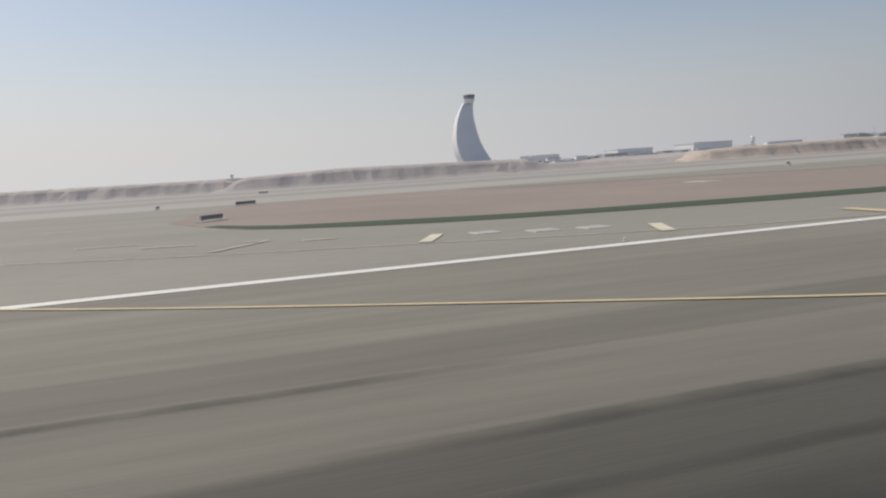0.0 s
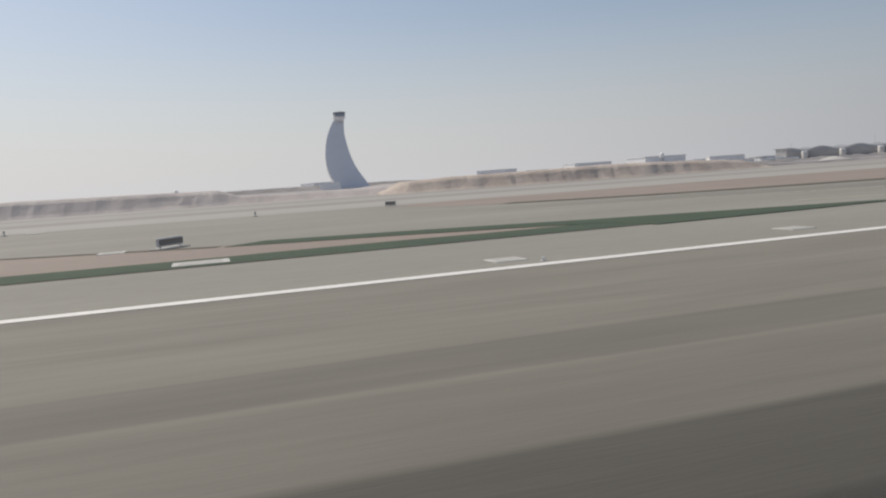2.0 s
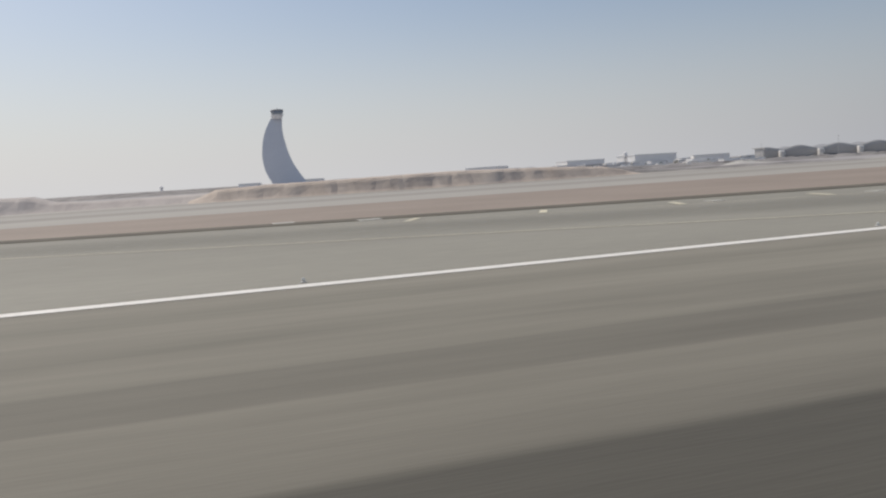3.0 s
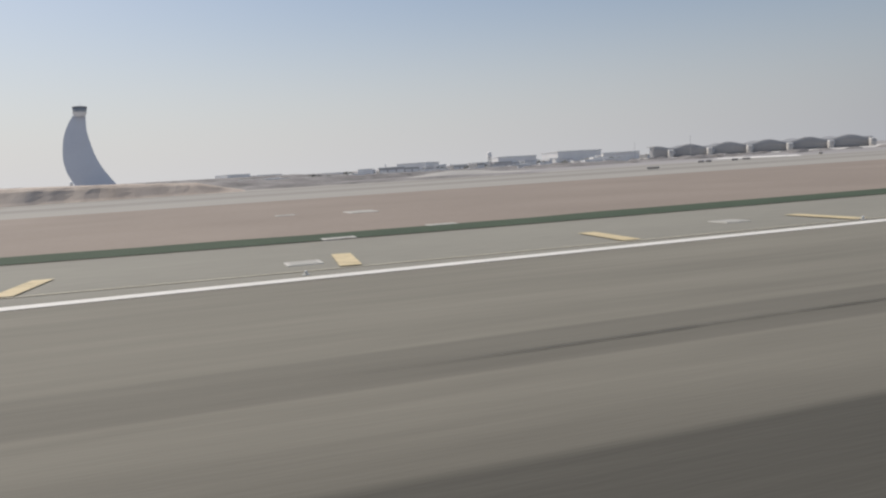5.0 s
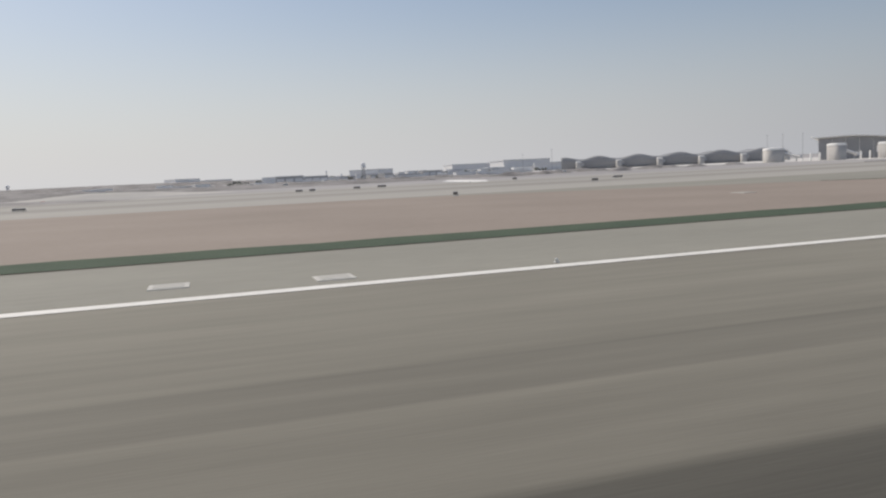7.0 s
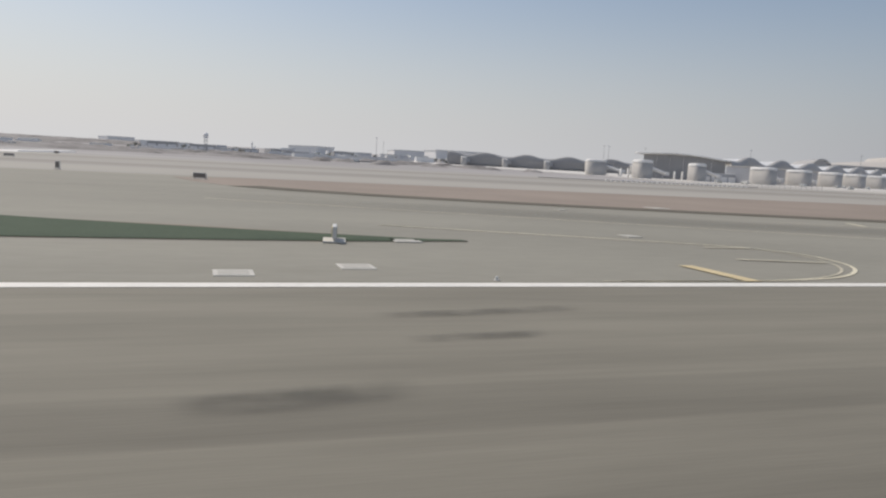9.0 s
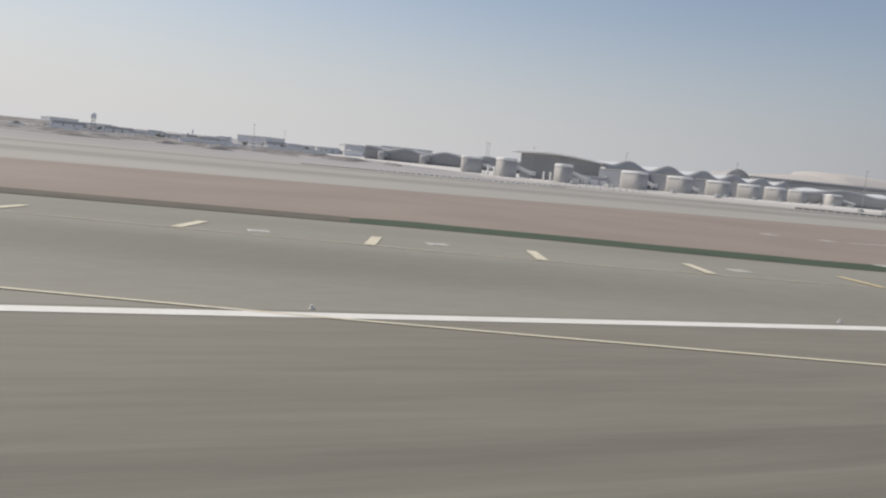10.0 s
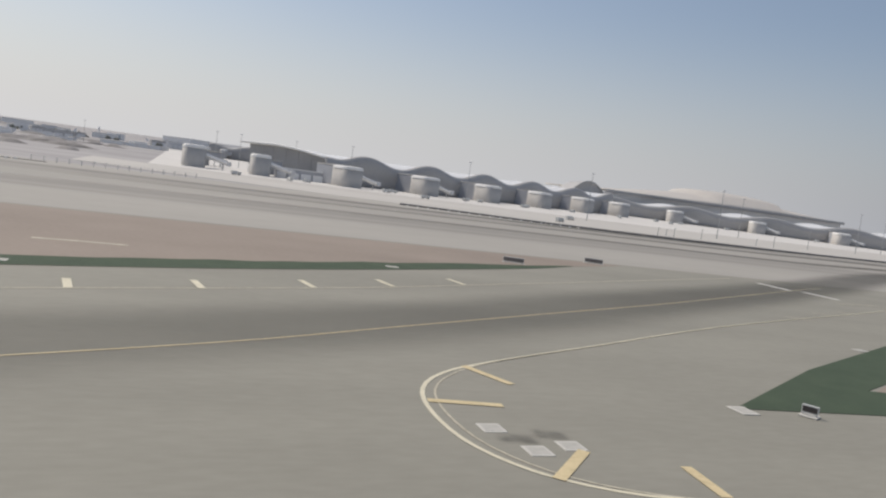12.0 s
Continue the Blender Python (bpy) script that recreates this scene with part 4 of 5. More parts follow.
for x, y, h in [(259.2, 97.1, 1.3), (262.1, 98.8, 1.2), (264.8, 100.3, 1.5), (271.9, 102.0, 1.8), (288.0, 106.2, 1.2), (291.6, 105.5, 2.0), (312.6, 117.9, 3.9)]:
    lamp_post(x, y, h)


def wire_fence(a, b, count, tall):
    e = thing("wire_fence", (*a, ground_z(a[1])), "thin pale wire fence on slim posts", "fence")
    dx, dy = b[0] - a[0], b[1] - a[1]
    for k in range(count):
        u = k / (count - 1)
        part("post", tube([(dx * u, dy * u, 0), (dx * u, dy * u, tall + ground_z(a[1] + dy * u) - ground_z(a[1]))], [0.05, 0.05], 6, M_SIGNBACK, "post"), e)
    for h in (0.45, 0.9):
        part("wire", tube([(0, 0, tall * h), (dx, dy, tall * h + ground_z(b[1]) - ground_z(a[1]))], [0.012, 0.012], 5, M_POLE, "wire"), e)
    return e


wire_fence((166, 99.0), (186, 102.5), 15, 0.75)

# ---- apron barrier: a low dark wall in panels, and a row of pale blocks further on ----
def barrier(line, tall=0.28):
    e = thing("apron_barrier", (line[0][0], line[0][1], ground_z(line[0][1])), "long low dark barrier wall along the apron edge", "barrier")
    pts = smooth_line(line, 5.0)
    for (ax, ay), (bx, by) in zip(pts, pts[1:]):
        long, turn = math.hypot(bx - ax, by - ay), math.degrees(math.atan2(by - ay, bx - ax))
        part("panel", box(long - 0.12, 0.3, tall, (long / 2, 0, 0), 0.04, M_BARRIER, "panel"), e, "", pose(ax - line[0][0], ay - line[0][1], ground_z(ay) - ground_z(line[0][1]), 0, 0, turn))
    return e


barrier([(214.5, 98), (222, 96.5), (236, 92.5), (258, 91), (282, 93), (309, 98), (345, 104), (420, 112)])
barrier([(126, 96.9), (140, 97.0), (168, 98.2)], 0.09)
block = box(0.5, 0.26, 0.2, (0, 0, 0), 0.04, M_ROTUNDA, "concrete_block", 0.8)
low_block = box(0.36, 0.2, 0.11, (0, 0, 0), 0.03, M_ROTUNDA, "concrete_block", 0.8)
for k in range(30):
    ob = new("concrete_block", block)
    ob.matrix_basis = pose(137 + 0.95 * k, 95.4 + 0.06 * k, ground_z(95.4), 0, 0, 4 * math.sin(k * 2.3))
    tagged(ob, "pale concrete barrier block along the apron edge", "block", "barrier blocks")


for k in range(18):
    ob = new("concrete_block", low_block)
    x = 215.5 + 1.5 * k
    y = float(np.interp(x, [214.5, 222, 236, 258, 282], [98, 96.5, 92.5, 91, 93])) - 0.75
    ob.matrix_basis = pose(x, y, ground_z(y), 0, 0, 5 * math.sin(k * 1.7) - 8)
    tagged(ob, "low pale concrete block before the dark barrier wall", "block", "barrier blocks")


# ---- earth berms ----
def berm(line, wide, seed, name, material=M_BERM, steep=False, rough=0.3, label="long heap of dry pale earth"):
    pts = smooth_line([(x, y) for x, y, h in line], 1.0 if steep else 2.0)
    xs_ = [p[0] for p in line]
    hs = [p[2] for p in line]
    verts, faces = [], []
    cross = [(-0.5, 0), (-0.44, 0.2), (-0.38, 0.5), (-0.33, 0.78), (-0.28, 0.93), (-0.2, 1.0), (0.1, 1.02), (0.3, 0.8), (0.5, 0)] if steep else [(-0.5, 0), (-0.36, 0.35), (-0.2, 0.8), (-0.08, 0.96), (0.05, 1.0), (0.25, 0.7), (0.5, 0)]
    for i, (x, y) in enumerate(pts):
        h = float(np.interp(x, xs_, hs))
        for c, k in cross:
            q = Vector((x * (0.4 if steep else 0.13), c * 3, seed))
            j = noise.noise(q * 1.7) * 0.3 + noise.noise(q * 5.1) * 0.18
            yy = y + c * wide + noise.noise(q * 1.3) * 0.5
            verts.append((x + noise.noise(q * 3.3) * 0.4, yy, ground_z(yy) - 0.1 + h * k * (1 + j * rough * (0.3 if steep and k > 0.9 else 1))))
    n = len(cross)
    for i in range(len(pts) - 1):
        for k in range(n - 1):
            faces.append((i * n + k, (i + 1) * n + k, (i + 1) * n + k + 1, i * n + k + 1))
    faces.append(tuple(range(n)))
    faces.append(tuple((len(pts) - 1) * n + k for k in range(n))[::-1])
    ob = structure(name, mesh_of("berm", verts, faces, material, not steep), label, "berm")
    return ob


berm([(-420, 150, 2.0), (-300, 140, 2.2), (-230, 132, 2.3), (-195, 127, 2.2), (-180, 125, 2.1), (-174, 124, 0.4)], 14, 1.5, "berm_8", M_BANK_GREY, True, 0.3, "long flat-topped bank of grey earth")
berm([(-182, 124, 0.3), (-176, 123.5, 2.2), (-160, 122, 2.75), (-140, 118, 2.5), (-130, 115, 2.35), (-127, 114, 1.4), (-120, 111.5, 1.15), (-110, 107.5, 1.25), (-105, 105, 1.3), (-101, 103.5, 0.3)], 14, 1.0, "berm_1", M_BANK_GREY, True, 0.14, "long flat-topped bank of dusty grey-tan earth")
berm([(-108, 101, 0.3), (-104, 100, 1.7), (-97, 99, 2.0), (-85, 98, 2.1), (-70, 98, 2.3), (-55, 99, 2.0), (-46, 100, 1.6), (-40, 101, 0.3)], 11, 2.0, "berm_2", M_BANK, True, 0.2, "long flat-topped bank of eroded pinkish sand")
berm([(-112, 150, 0.3), (-95, 150, 1.6), (-75, 152, 1.8), (-50, 156, 1.8), (-40, 159, 0.4)], 20, 3.0, "berm_3", M_BANK_GREY, False, 0.2, "long low bank of pale grey earth")
berm([(-56, 154, 0.3), (-46, 157, 1.7), (-20, 165, 1.4), (5, 175, 1.3), (30, 185, 0.7), (40, 188, 0.2)], 20, 3.0, "berm_11", M_DUST, False, 0.7, "long lumpy heap of dark grey earth")
berm([(-70, 160, 0.3), (-55, 128, 1.0), (-30, 108, 0.5), (-14, 100, 0.5), (-2, 98, 0.4), (6, 98, 0.1)], 9, 4.0, "berm_4", M_DUST, False, 0.7)
berm([(-16, 112, 0.1), (-9, 116, 0.7), (-3, 121, 1.05), (4, 127, 0.95), (11, 132, 0.5), (20, 136, 0.1)], 10, 9.0, "berm_10", M_STRIP, False, 0.6, "low heap of pale dusty spoil")


# ---- worn wheel tracks along the taxi exits ----
def wear(name, low, strength, grain=0.15, gap=0.7, edge=0.38):
    """A dark film of rubber that thins out towards the sides of its strip."""
    m = bpy.data.materials.new(name)
    m.use_nodes = True
    t = m.node_tree
    b = t.nodes["Principled BSDF"]
    b.inputs["Base Color"].default_value, b.inputs["Roughness"].default_value = (*low, 1), 0.8
    uv = t.nodes.new("ShaderNodeUVMap")
    sep = t.nodes.new("ShaderNodeSeparateXYZ")
    t.links.new(uv.outputs[0], sep.inputs[0])
    ramp = t.nodes.new("ShaderNodeValToRGB")
    ramp.color_ramp.interpolation = "EASE"
    set_ramp(ramp, ((0.0, 0.0), (edge, 1.0), (1 - edge, 1.0), (1.0, 0.0)))
    t.links.new(sep.outputs[1], ramp.inputs[0])
    n = t.nodes.new("ShaderNodeTexNoise")
    n.inputs["Scale"].default_value, n.inputs["Detail"].default_value = grain, 5.0
    co = t.nodes.new("ShaderNodeTexCoord")
    t.links.new(co.outputs["Object"], n.inputs["Vector"])
    r2 = t.nodes.new("ShaderNodeMapRange")
    for k, v in ((1, 0.35), (2, 0.65), (3, gap), (4, 1.0)):
        r2.inputs[k].default_value = v
    t.links.new(n.outputs[0], r2.inputs[0])
    mul = t.nodes.new("ShaderNodeMath")
    mul.operation = "MULTIPLY"
    ends = t.nodes.new("ShaderNodeValToRGB")
    ends.color_ramp.interpolation = "EASE"
    set_ramp(ends, ((0.0, 0.0), (edge * 0.92, 1.0), (1 - edge * 0.92, 1.0), (1.0, 0.0)))
    t.links.new(sep.outputs[0], ends.inputs[0])
    both = t.nodes.new("ShaderNodeMath")
    both.operation = "MULTIPLY"
    t.links.new(ramp.outputs[0], both.inputs[0])
    t.links.new(ends.outputs[0], both.inputs[1])
    t.links.new(both.outputs[0], mul.inputs[0])
    t.links.new(r2.outputs[0], mul.inputs[1])
    m2 = t.nodes.new("ShaderNodeMath")
    m2.operation = "MULTIPLY"
    m2.inputs[1].default_value = strength
    t.links.new(mul.outputs[0], m2.inputs[0])
    t.links.new(m2.outputs[0], b.inputs["Alpha"])
    return m


M_WEAR = wear("rubber_film", (0.075, 0.074, 0.064), 0.46, 0.15, 0.88)
M_WEAR_THIN = wear("thin_rubber_film", (0.08, 0.077, 0.07), 0.17)
M_STAIN = wear("oily_stain", (0.06, 0.06, 0.055), 0.36, 2.5, 0.3, 0.3)
M_SKID = wear("skid_rubber", (0.05, 0.048, 0.044), 0.36, 2.0, 0.4, 0.3)
M_SKID_FAINT = wear("faint_skid_rubber", (0.06, 0.057, 0.05), 0.2, 2.0, 0.35)


def film(name, pts, width, material, lift, label):
    return structure(name, stripe(pts, width, lift, material, "rubber_film", 1.0, True), label, "wear")


film("rubber_film_a", [(122, -7.5), (136, -4.4), (150, -1.0), (160, 1.6), (168, 4.2), (177.9, 7.4), (184.9, 10.6), (193.4, 14.6), (201.8, 19.6), (220.4, 30.5), (236, 40), (252, 50.5), (268, 60), (285, 68), (310, 76), (345, 83), (390, 88), (440, 91)], 7.5, M_WEAR, 0.009, "dark rubber film along a taxi exit")
film("rubber_film_b", [(70, 23), (80, 17), (90, 12.5), (100, 8.6), (110, 5.4), (120, 3.0), (132, 0.9)], 6.0, M_WEAR_THIN, 0.009, "dark rubber film along a taxi exit")
for k, (y0, y1, wd) in enumerate(((88, 96, 6.0), (78, 86, 5.0), (66, 77, 5.0))):
    film("rubber_film_%s" % "def"[k], [(130, y0), (170, y0), (205, y0), (235, y0 + 0.5), (262, y0 + 1.5), (300, y1), (350, y1 + 4), (420, y1 + 8), (500, y1 + 12)], wd, M_WEAR, 0.02 + 0.002 * k, "dark rubber film along the parallel taxiway")
film("rubber_film_c", [(-128, 23), (-118, 17), (-108, 12.5), (-98, 8.6), (-88, 5.4), (-78, 3.0), (-66, 0.9)], 6.0, M_WEAR_THIN, 0.009, "dark rubber film along a taxi exit")
for k, (x0, x1, y, wd) in enumerate([(-187, -181, -4.6, 0.18), (-183, -177, -5.65, 0.22), (-159, -149, -5.2, 0.16), (-172, -168.5, -5.4, 0.12), (-174, -164, -5.65, 0.2), (-46, -36, -4.2, 0.09), (-32, -16, -2.92, 0.06), (-168.6, -167.4, -2.55, 0.28), (-118, -113.5, -5.0, 0.1), (-196, -150, -6.9, 1.1), (-190, -140, -6.25, 0.14), (-176, -120, -6.55, 0.2), (-168, -130, -6.05, 0.1)]):
    film("skid_line_%d" % k, [(x0, y), ((x0 + x1) / 2, y + 0.02), (x1, y)], wd, M_SKID, 0.01 + 0.0006 * k, "dark tyre skid line on the runway")
for k, (a, b, wd) in enumerate([((76.6, -3.95), (78.2, -3.75), 0.5), ((78.2, -1.65), (80.6, -1.35), 0.35), ((78.3, -2.55), (79.7, -2.4), 0.3), ((167.4, 2.4), (168.6, 2.7), 0.5), ((166.9, 0.6), (167.8, 0.9), 0.6), ((167.8, 1.5), (169.2, 1.1), 0.4), ((189.1, 3.2), (190.0, 3.0), 0.4), ((189.9, 3.4), (190.7, 3.2), 0.4)]):
    film("stain_%d" % k, [a, ((a[0] + b[0]) / 2, (a[1] + b[1]) / 2), b], wd * (1.0 if a[1] < 0 else 1.5), M_STAIN, 0.0165 + 0.0006 * k, "dark oily patch on the pavement")
TURNS = [[(-3.6, -6.4), (-2.2, -5.3), (-1.7, -5.1), (-1.0, -4.7), (-0.1, -4.42), (2.5, -4.2), (5.5, -4.1)],
         [(-3.3, -6.6), (-1.9, -5.4), (-1.5, -5.2), (-0.8, -4.9), (0.2, -4.65), (2.5, -4.5)],
         [(-4.4, -5.8), (-2.7, -5.0), (-1.9, -4.6), (-0.6, -4.3), (1.6, -4.0), (4.5, -3.9)]]
for k in range(6):
    film("turn_skid_%d" % k, [(x, y - 0.13 * (k % 2)) for x, y in TURNS[k // 2]], 0.1, M_SKID_FAINT, 0.0165 + 0.0006 * k, "curved dark tyre track on the runway")
for k, (y, wd) in enumerate([(-5.74, 0.16), (-5.68, 0.1), (-5.9, 0.08)]):
    film("bar_mark_%d" % k, [(-166.5, y + 0.02), (-161, y), (-155.5, y - 0.02)], wd, M_SKID, 0.019 + 0.0006 * k, "dark tyre mark across the touchdown bar")
for x, y in [(-170.3, -5.8), (-170.25, -5.3), (-170.2, -4.9)]:
    paint("paint_fleck", stripe([(x - 0.022, y), (x + 0.024, y + 0.004)], 0.02, LIFT, M_PALE_PAINT, "paint_fleck"), "small worn fleck of white paint on the runway")


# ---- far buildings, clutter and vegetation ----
def hall_block(name, a, b, deep, top, label, category="building", bays=6, material=M_HAZED, roof=M_ROOF):
    """A long shed whose front runs from a to b, with a plinth, bays and a flat roof slab."""
    (ax, ay), (bx, by) = a, b
    length, turn = math.hypot(bx - ax, by - ay), math.degrees(math.atan2(by - ay, bx - ax))
    z = min(ground_z(ay), ground_z(by))
    tall = top - z
    e = thing(name, (ax, ay, z), label, category, turn=turn)
    body = part("body", box(length, deep, tall * 0.93, (length / 2, deep / 2, 0), 0.1, material, "body"), e)
    part("roof", box(length * 1.02, deep * 1.03, tall * 0.09, (length / 2, deep / 2, tall * 0.92), 0.08, roof, "roof"), e, "pale roof slab")
    w1 = length / bays
    for k in range(bays):
        part("bay_door", box(w1 * 0.82, 0.3, tall * 0.62, (w1 * (k + 0.5), -0.1, 0), 0.05, M_HAZED, "bay_door"), body, "grey bay door")
    return e


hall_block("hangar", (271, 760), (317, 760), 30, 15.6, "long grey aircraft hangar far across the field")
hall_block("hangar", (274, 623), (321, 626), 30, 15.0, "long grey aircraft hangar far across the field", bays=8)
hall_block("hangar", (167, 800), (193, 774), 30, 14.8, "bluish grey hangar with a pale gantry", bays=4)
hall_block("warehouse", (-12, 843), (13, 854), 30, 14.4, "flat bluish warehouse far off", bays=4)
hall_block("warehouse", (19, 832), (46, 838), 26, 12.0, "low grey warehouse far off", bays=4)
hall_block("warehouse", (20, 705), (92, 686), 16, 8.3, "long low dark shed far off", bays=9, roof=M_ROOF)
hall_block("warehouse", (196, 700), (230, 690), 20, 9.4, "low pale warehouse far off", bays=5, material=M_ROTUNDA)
hall_block("site_office", (-98, 222), (-92, 221), 5, 4.4, "low grey site building beside the tower", bays=3)
hall_block("site_office", (150, 360), (176, 352), 10, 4.0, "low pale service building before the far pier", bays=5, material=M_ROTUNDA)
hall_block("service_building", (203.8, 161.5), (214.6, 161.3), 3, ground_z(161) + 2.3, "low bluish grey service building between boarding towers", bays=4, material=M_LINK)
hall_block("site_office", (238, 480), (262, 470), 10, 9.0, "low pale service building", bays=5, material=M_ROTUNDA)


shed_rng = random.Random(21)
for k in range(16):
    x, y = shed_rng.uniform(-30, 150), shed_rng.uniform(235, 430)
    long = shed_rng.uniform(5, 13)
    hall_block("site_shed", (x, y), (x + long, y + shed_rng.uniform(-3, 1)), 4, ground_z(y) + shed_rng.uniform(0.9, 1.9), "low pale site shed on the dusty ground", "shed", 3)


def radar_tower(x, y, top):
    z = ground_z(y)
    h = top - z
    e = thing("radar_tower", (x, y, z), "slender pale radar tower with a round dome on top", "tower")
    for sx in (-0.7, 0.7):
        for sy in (-0.7, 0.7):
            part("post", tube([(sx, sy, 0), (sx * 0.6, sy * 0.6, h * 0.75)], [0.12, 0.1], 6, M_POLE, "post"), e)
    for k in range(4):
        a, b = h * 0.18 * k, h * 0.18 * (k + 1)
        for s in (-1, 1):
            part("brace", tube([(-0.7 * s, -0.7, a), (0.65 * s, -0.65, b)], [0.06, 0.06], 5, M_POLE, "brace"), e)
    part("platform", box(1.9, 1.9, 0.5, (0, 0, h * 0.74), 0.06, M_HAZED, "platform"), e, "pale platform")
    part("dome", lathe([(0.75, 0), (1.0, 0.5), (0.95, 1.1), (0.6, 1.6), (0.1, 1.8)], 20, M_HAZED, "dome"), e, "pale round dome", pose(0, 0, h * 0.74 + 0.45))
    return e


radar_tower(79.6, 306.7, 9.3)


def slim_tower(x, y, top, r, label):
    z = ground_z(y)
    h = top - z
    e = thing("slim_tower", (x, y, z), label, "tower")
    part("shaft", lathe([(r, 0), (r * 0.8, h * 0.7), (r * 0.8, h * 0.72)], 12, M_HAZED, "shaft"), e)
    part("gallery", lathe([(r * 0.9, 0), (r * 1.5, h * 0.04), (r * 1.5, h * 0.12), (r * 0.9, h * 0.14)], 12, M_HAZED, "gallery"), e, "", pose(0, 0, h * 0.7))
    part("spire", lathe([(r * 0.8, 0), (r * 0.75, h * 0.08), (r * 0.15, h * 0.17)], 12, M_HAZED, "spire"), e, "", pose(0, 0, h * 0.83))
    return e


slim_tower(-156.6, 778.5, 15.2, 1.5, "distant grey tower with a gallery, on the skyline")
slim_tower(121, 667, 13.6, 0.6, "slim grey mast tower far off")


def airliner(x, y, turn, s):
    z = ground_z(y)
    e = thing("parked_airliner", (x, y, z), "white parked airliner far across the apron", "aircraft", "parked airliners", turn)
    rad = [(0.0, 0.05), (0.25, 0.35), (0.8, 0.55), (8.0, 0.55), (9.6, 0.35), (10.8, 0.1)]
    part("fuselage", tube([(a * s, 0, (1.1 + (0.25 if a > 9 else 0)) * s) for a, r in rad], [r * s for a, r in rad], 14, M_HAZED, "fuselage"), e)
    for sy in (-1, 1):
        wing = mesh_of("wing", [(3.8 * s, 0.3 * sy * s, 0.95 * s), (5.8 * s, 0.3 * sy * s, 0.95 * s), (7.2 * s, 4.8 * sy * s, 1.35 * s), (6.6 * s, 4.8 * sy * s, 1.35 * s)], [(0, 1, 2, 3)], M_HAZED)
        ob = part("wing", wing, e, "grey wing")
        ob.modifiers.new("thickness", "SOLIDIFY").thickness = 0.12 * s
        tp = mesh_of("tailplane", [(9.4 * s, 0.1 * sy * s, 1.35 * s), (10.4 * s, 0.1 * sy * s, 1.35 * s), (10.9 * s, 1.7 * sy * s, 1.45 * s), (10.5 * s, 1.7 * sy * s, 1.45 * s)], [(0, 1, 2, 3)], M_HAZED)
        part("tailplane", tp, e).modifiers.new("thickness", "SOLIDIFY").thickness = 0.08 * s
        part("engine", tube([(4.0 * s, 1.6 * sy * s, 0.65 * s), (5.4 * s, 1.6 * sy * s, 0.65 * s)], [0.33 * s, 0.25 * s], 12, M_HAZED, "engine"), e)
        part("main_leg", lathe([(0.08 * s, 0), (0.08 * s, 0.9 * s)], 8, M_POLE, "main_leg"), e, "", pose(5.6 * s, 0.9 * sy * s, 0))
    fin = mesh_of("fin", [(8.8 * s, 0, 1.5 * s), (10.4 * s, 0, 1.5 * s), (11.2 * s, 0, 3.4 * s), (10.4 * s, 0, 3.4 * s)], [(0, 1, 2, 3)], M_HAZED)
    part("fin", fin, e, "grey tail fin").modifiers.new("thickness", "SOLIDIFY").thickness = 0.1 * s
    part("nose_leg", lathe([(0.07 * s, 0), (0.07 * s, 0.7 * s)], 8, M_POLE, "nose_leg"), e, "", pose(1.2 * s, 0, 0))
    return e


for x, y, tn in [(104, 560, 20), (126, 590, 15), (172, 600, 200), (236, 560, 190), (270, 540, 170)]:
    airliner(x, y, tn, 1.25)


def site_truck(x, y, turn):
    e = thing("parked_truck", (x, y, ground_z(y)), "small white parked service truck", "truck", "parked trucks", turn)
    part("cab", box(0.5, 0.6, 0.55, (0.75, 0, 0.13), 0.06, M_SIGNBACK, "cab"), e, "white cab")
    part("load_box", box(1.2, 0.62, 0.65, (-0.25, 0, 0.15), 0.04, M_SIGNBACK, "load_box"), e, "white load box")
    part("windscreen", box(0.02, 0.5, 0.22, (1.01, 0, 0.4), 0, M_FASCIA, "windscreen"), e, "dark windscreen")
    for sx in (-0.5, 0.7):
        for sy in (-0.27, 0.27):
            part("wheel", tube([(sx, sy - 0.05, 0.13), (sx, sy + 0.05, 0.13)], [0.13, 0.13], 12, M_DARK, "wheel"), e, "black wheel")
    return e


def container(x, y, turn, material, label):
    e = thing("site_container", (x, y, ground_z(y)), label, "container", "site containers", turn)
    part("body", box(2.4, 0.8, 0.8, (0, 0, 0.02), 0.03, material, "body"), e)
    for k in range(8):
        part("rib", box(0.08, 0.03, 0.7, (-1.05 + 0.3 * k, -0.41, 0.06), 0, material, "rib"), e)
    return e


rng = random.Random(7)
for k in range(16):
    site_truck(rng.uniform(-20, 150), rng.uniform(170, 330), rng.uniform(0, 360))
for x, y, tn in [(226, 149, 20), (268, 168, 30), (232, 140, 10), (305, 180, 60), (330, 190, 20), (205, 146, 100), (194, 142, 15), (245.4, 105.9, 30), (209, 150, 40), (228.5, 152.5, 15), (249.5, 161.5, 190),
                 (254, 163.5, 25), (270.5, 171, 30), (290, 181.5, 200), (311, 190, 25), (330, 198, 10), (345, 205, 160), (366, 207, 0), (399, 199, 170), (255.4, 120.5, 15)]:
    site_truck(x, y, tn)
for k in range(18):
    container(rng.uniform(-25, 140), rng.uniform(190, 420), rng.uniform(-30, 30), rng.choice((M_ROTUNDA, M_METAL, M_TOWER)), "weathered site container on the dusty ground")
heap = thing("covered_heap", (55.8, 111.0, ground_z(111.0) - 0.05), "long low heap under a bright white cover", "heap", turn=-8)
part("cover", box(2.6, 26, 0.26, (0, 0, 0), 0.08, M_ROTUNDA, "cover", 0.86), heap, "", pose(0, 0, 0, math.degrees(math.atan(0.0067)), 0, 0))
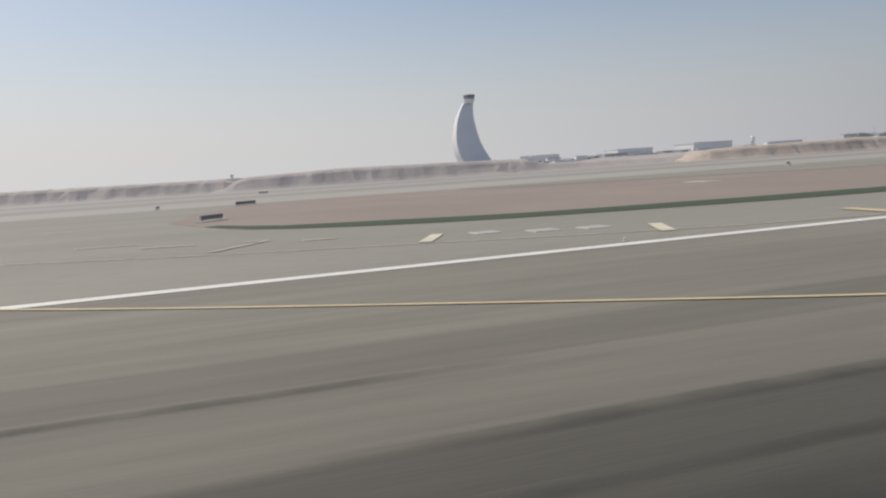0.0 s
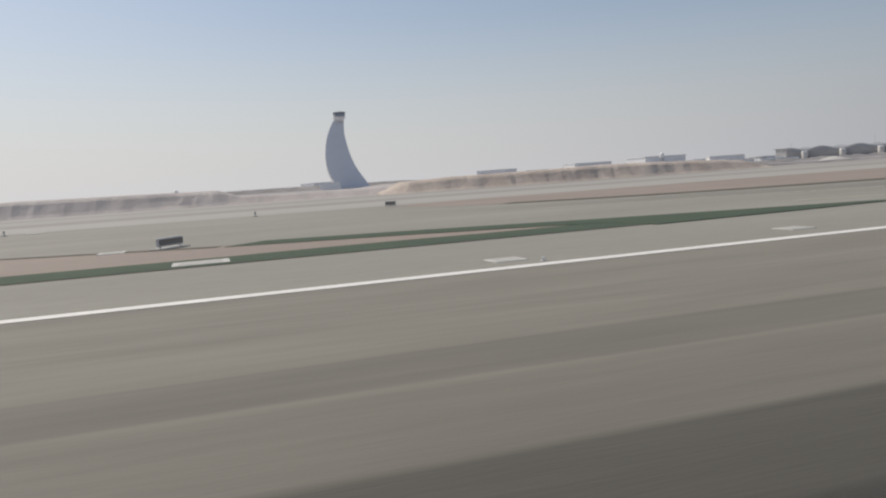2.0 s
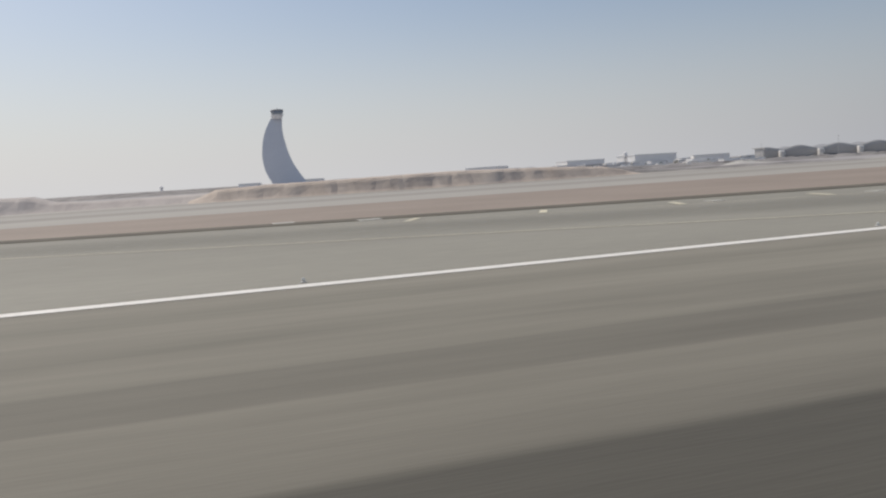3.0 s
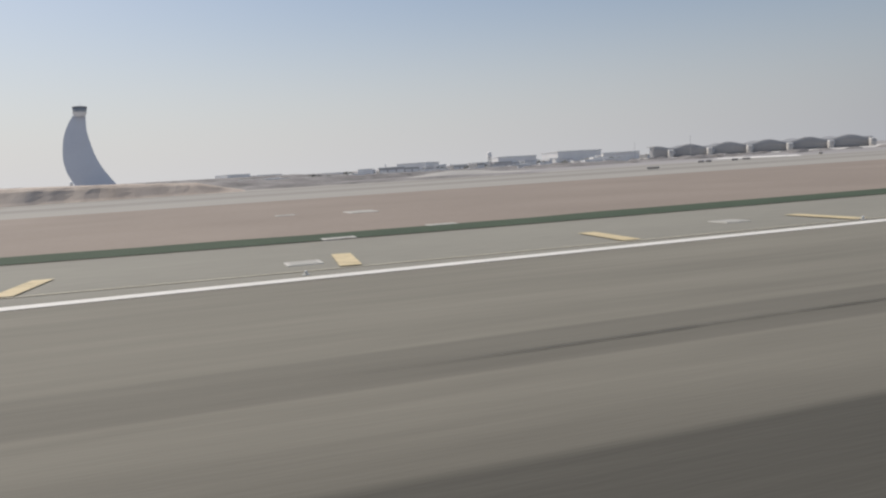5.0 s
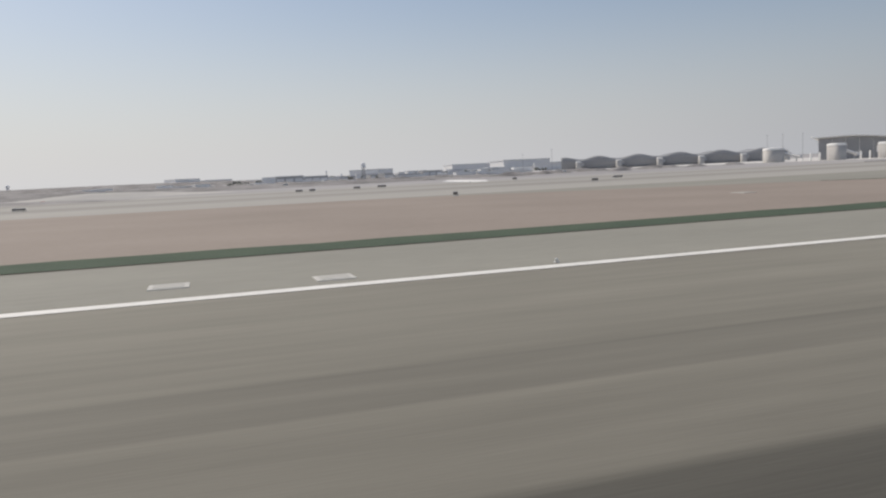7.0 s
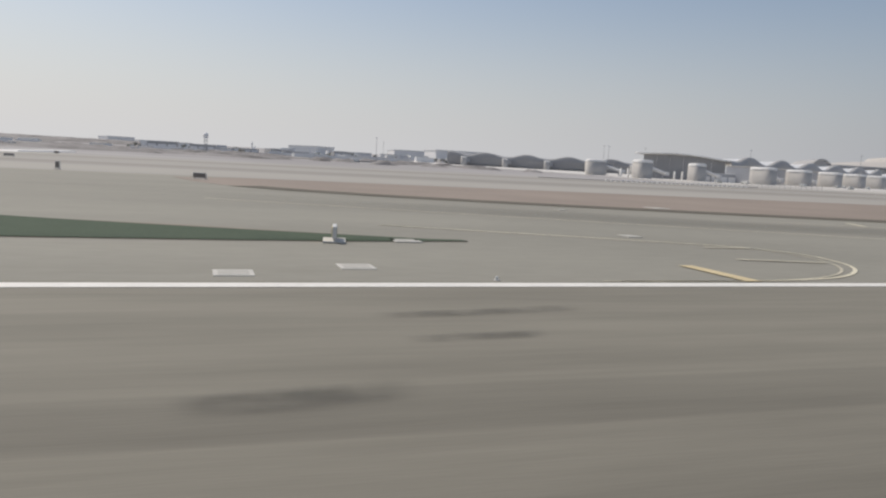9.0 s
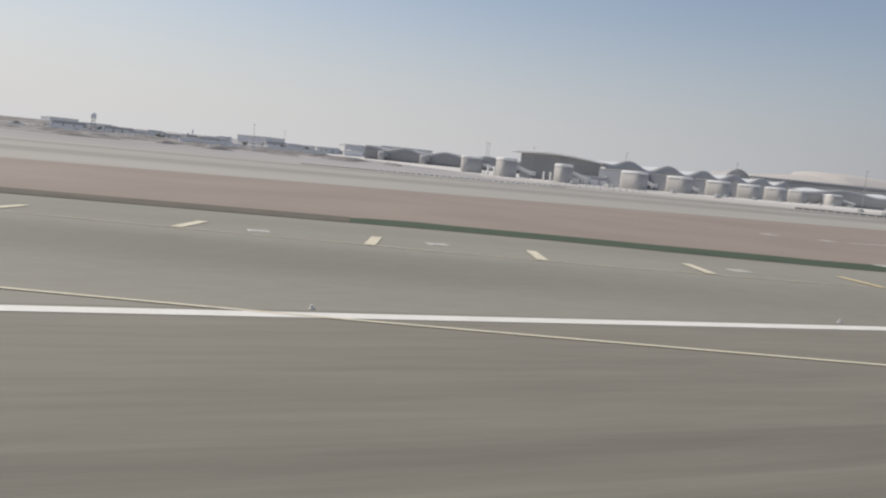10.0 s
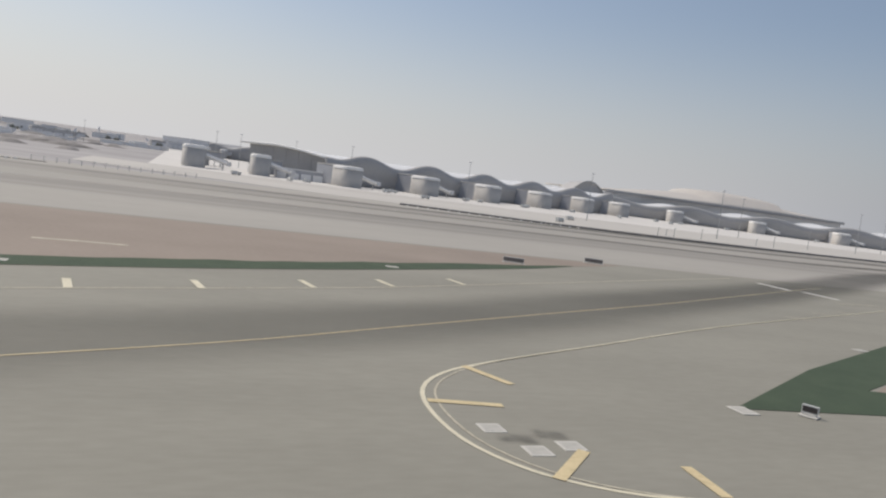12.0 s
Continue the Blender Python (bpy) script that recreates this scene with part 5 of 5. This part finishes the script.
part("edge_weight", box(0.3, 24, 0.16, (-1.5, 0, 0), 0.05, M_METAL, "edge_weight"), heap, "grey weights along the edge", pose(0, 0, 0, math.degrees(math.atan(0.0067)), 0, 0))
BARRIERS = (-14.0, 110.0)
M_RED = surface("red_barrier_plastic", (0.42, 0.10, 0.07), (0.5, 0.14, 0.10), scale=2, fine=10)
for k in range(9):
    at = (BARRIERS[0] + 0.9 * k, BARRIERS[1] + 0.2 * k)
    e = thing("road_barrier", (*at, ground_z(at[1])), "red and white plastic road barrier" if k % 2 else "white plastic road barrier", "barrier", "road barriers", 10)
    part("body", box(0.6, 0.16, 0.24, (0, 0, 0), 0.04, M_RED if k % 2 else M_SIGNBACK, "body", 0.75), e)
    part("foot", box(0.66, 0.24, 0.05, (0, 0, -0.01), 0.015, M_SIGNBACK, "foot"), e)


def scrub(name, x0, x1, y0, y1, count, low, high, seed):
    """A far line of dusty trees: many small clumps with an uneven top, as one mass."""
    r = random.Random(seed)
    verts, faces = [], []
    for _ in range(count):
        cx, cy = r.uniform(x0, x1), r.uniform(y0, y1)
        h = r.uniform(low, high)
        z = ground_z(cy)
        for _ in range(5):
            ox, oy, oz, rr = r.uniform(-1.6, 1.6), r.uniform(-1.2, 1.2), r.uniform(0.25, 0.85) * h, r.uniform(0.5, 1.1)
            b = len(verts)
            for dx, dy, dz in ((1, 0, 0), (0, 1, 0), (-1, 0, 0), (0, -1, 0), (0, 0, 0.8), (0, 0, -1.2)):
                verts.append((cx + ox + dx * rr * r.uniform(0.7, 1.3), cy + oy + dy * rr, z + oz + dz * rr))
            for f in ((0, 1, 4), (1, 2, 4), (2, 3, 4), (3, 0, 4), (1, 0, 5), (2, 1, 5), (3, 2, 5), (0, 3, 5)):
                faces.append(tuple(b + i for i in f))
    return tagged(new(name, mesh_of(name, verts, faces, M_SHRUB)), "distant line of dusty green-grey trees", "trees", kind="stuff")


def rubble(name, count, seed):
    """Low dusty heaps scattered over the open ground, as one mass."""
    r = random.Random(seed)
    verts, faces = [], []
    for _ in range(count):
        cx, cy = r.uniform(-60, 165), r.uniform(165, 400)
        wx, wy, h, b = r.uniform(1.5, 8), r.uniform(1.5, 5), r.uniform(0.2, 1.15), len(verts)
        for ring, (k, up) in enumerate(((1.0, -0.05), (0.7, 0.45), (0.35, 0.85))):
            for i in range(9):
                a = 2 * math.pi * i / 9
                j = r.uniform(0.75, 1.2)
                y = cy + wy * k * j * math.sin(a)
                verts.append((cx + wx * k * j * math.cos(a), y, ground_z(y) + h * up * r.uniform(0.8, 1.1)))
        for ring in range(2):
            for i in range(9):
                faces.append((b + ring * 9 + i, b + ring * 9 + (i + 1) % 9, b + ring * 9 + 9 + (i + 1) % 9, b + ring * 9 + 9 + i))
        faces.append(tuple(b + 18 + i for i in range(9)))
    return tagged(new(name, mesh_of(name, verts, faces, M_DUST, True)), "low dusty earth heaps on open ground", "rubble", kind="stuff")


yard_rng = random.Random(33)
for k in range(46):
    x, y = yard_rng.uniform(40, 345), yard_rng.uniform(400, 620)
    long, high = yard_rng.uniform(5, 17), yard_rng.uniform(1.6, 4.4)
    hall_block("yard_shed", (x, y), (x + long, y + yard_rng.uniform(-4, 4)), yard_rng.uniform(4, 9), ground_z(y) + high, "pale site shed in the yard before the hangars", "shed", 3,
               yard_rng.choice((M_HAZED, M_METAL, M_SHELL, M_ROTUNDA)), yard_rng.choice((M_ROOF, M_METAL, M_SHELL)))
rubble("earth_heaps", 240, 5)
scrub("yard_trees", 30, 330, 430, 600, 90, 1.2, 3.0, 4)
berm([(-360, 660, 2.5), (-200, 640, 3.6), (-60, 620, 3.8), (30, 615, 3.4), (90, 615, 0.4)], 60, 8.0, "berm_9", M_DUST, False, 0.15)
scrub("tree_line", -430, -290, 880, 920, 160, 2.0, 5.0, 1)
scrub("tree_line", -300, -20, 990, 1040, 260, 1.0, 2.6, 2)
berm([(-30, 240, 0.3), (-10, 236, 0.9), (20, 232, 0.7), (45, 238, 1.1), (70, 246, 0.8), (95, 240, 0.9), (120, 250, 0.3)], 18, 5.0, "berm_5", M_DUST, False, 0.7)
berm([(-8, 178, 0.2), (10, 172, 0.9), (30, 170, 0.5), (52, 176, 1.0), (80, 182, 0.6), (100, 184, 0.1)], 14, 6.0, "berm_6", M_DUST, False, 0.7)
berm([(-119, 128, 0.2), (-113, 130, 1.3), (-107, 132, 1.2), (-98, 135, 0.2)], 9, 7.0, "berm_7")
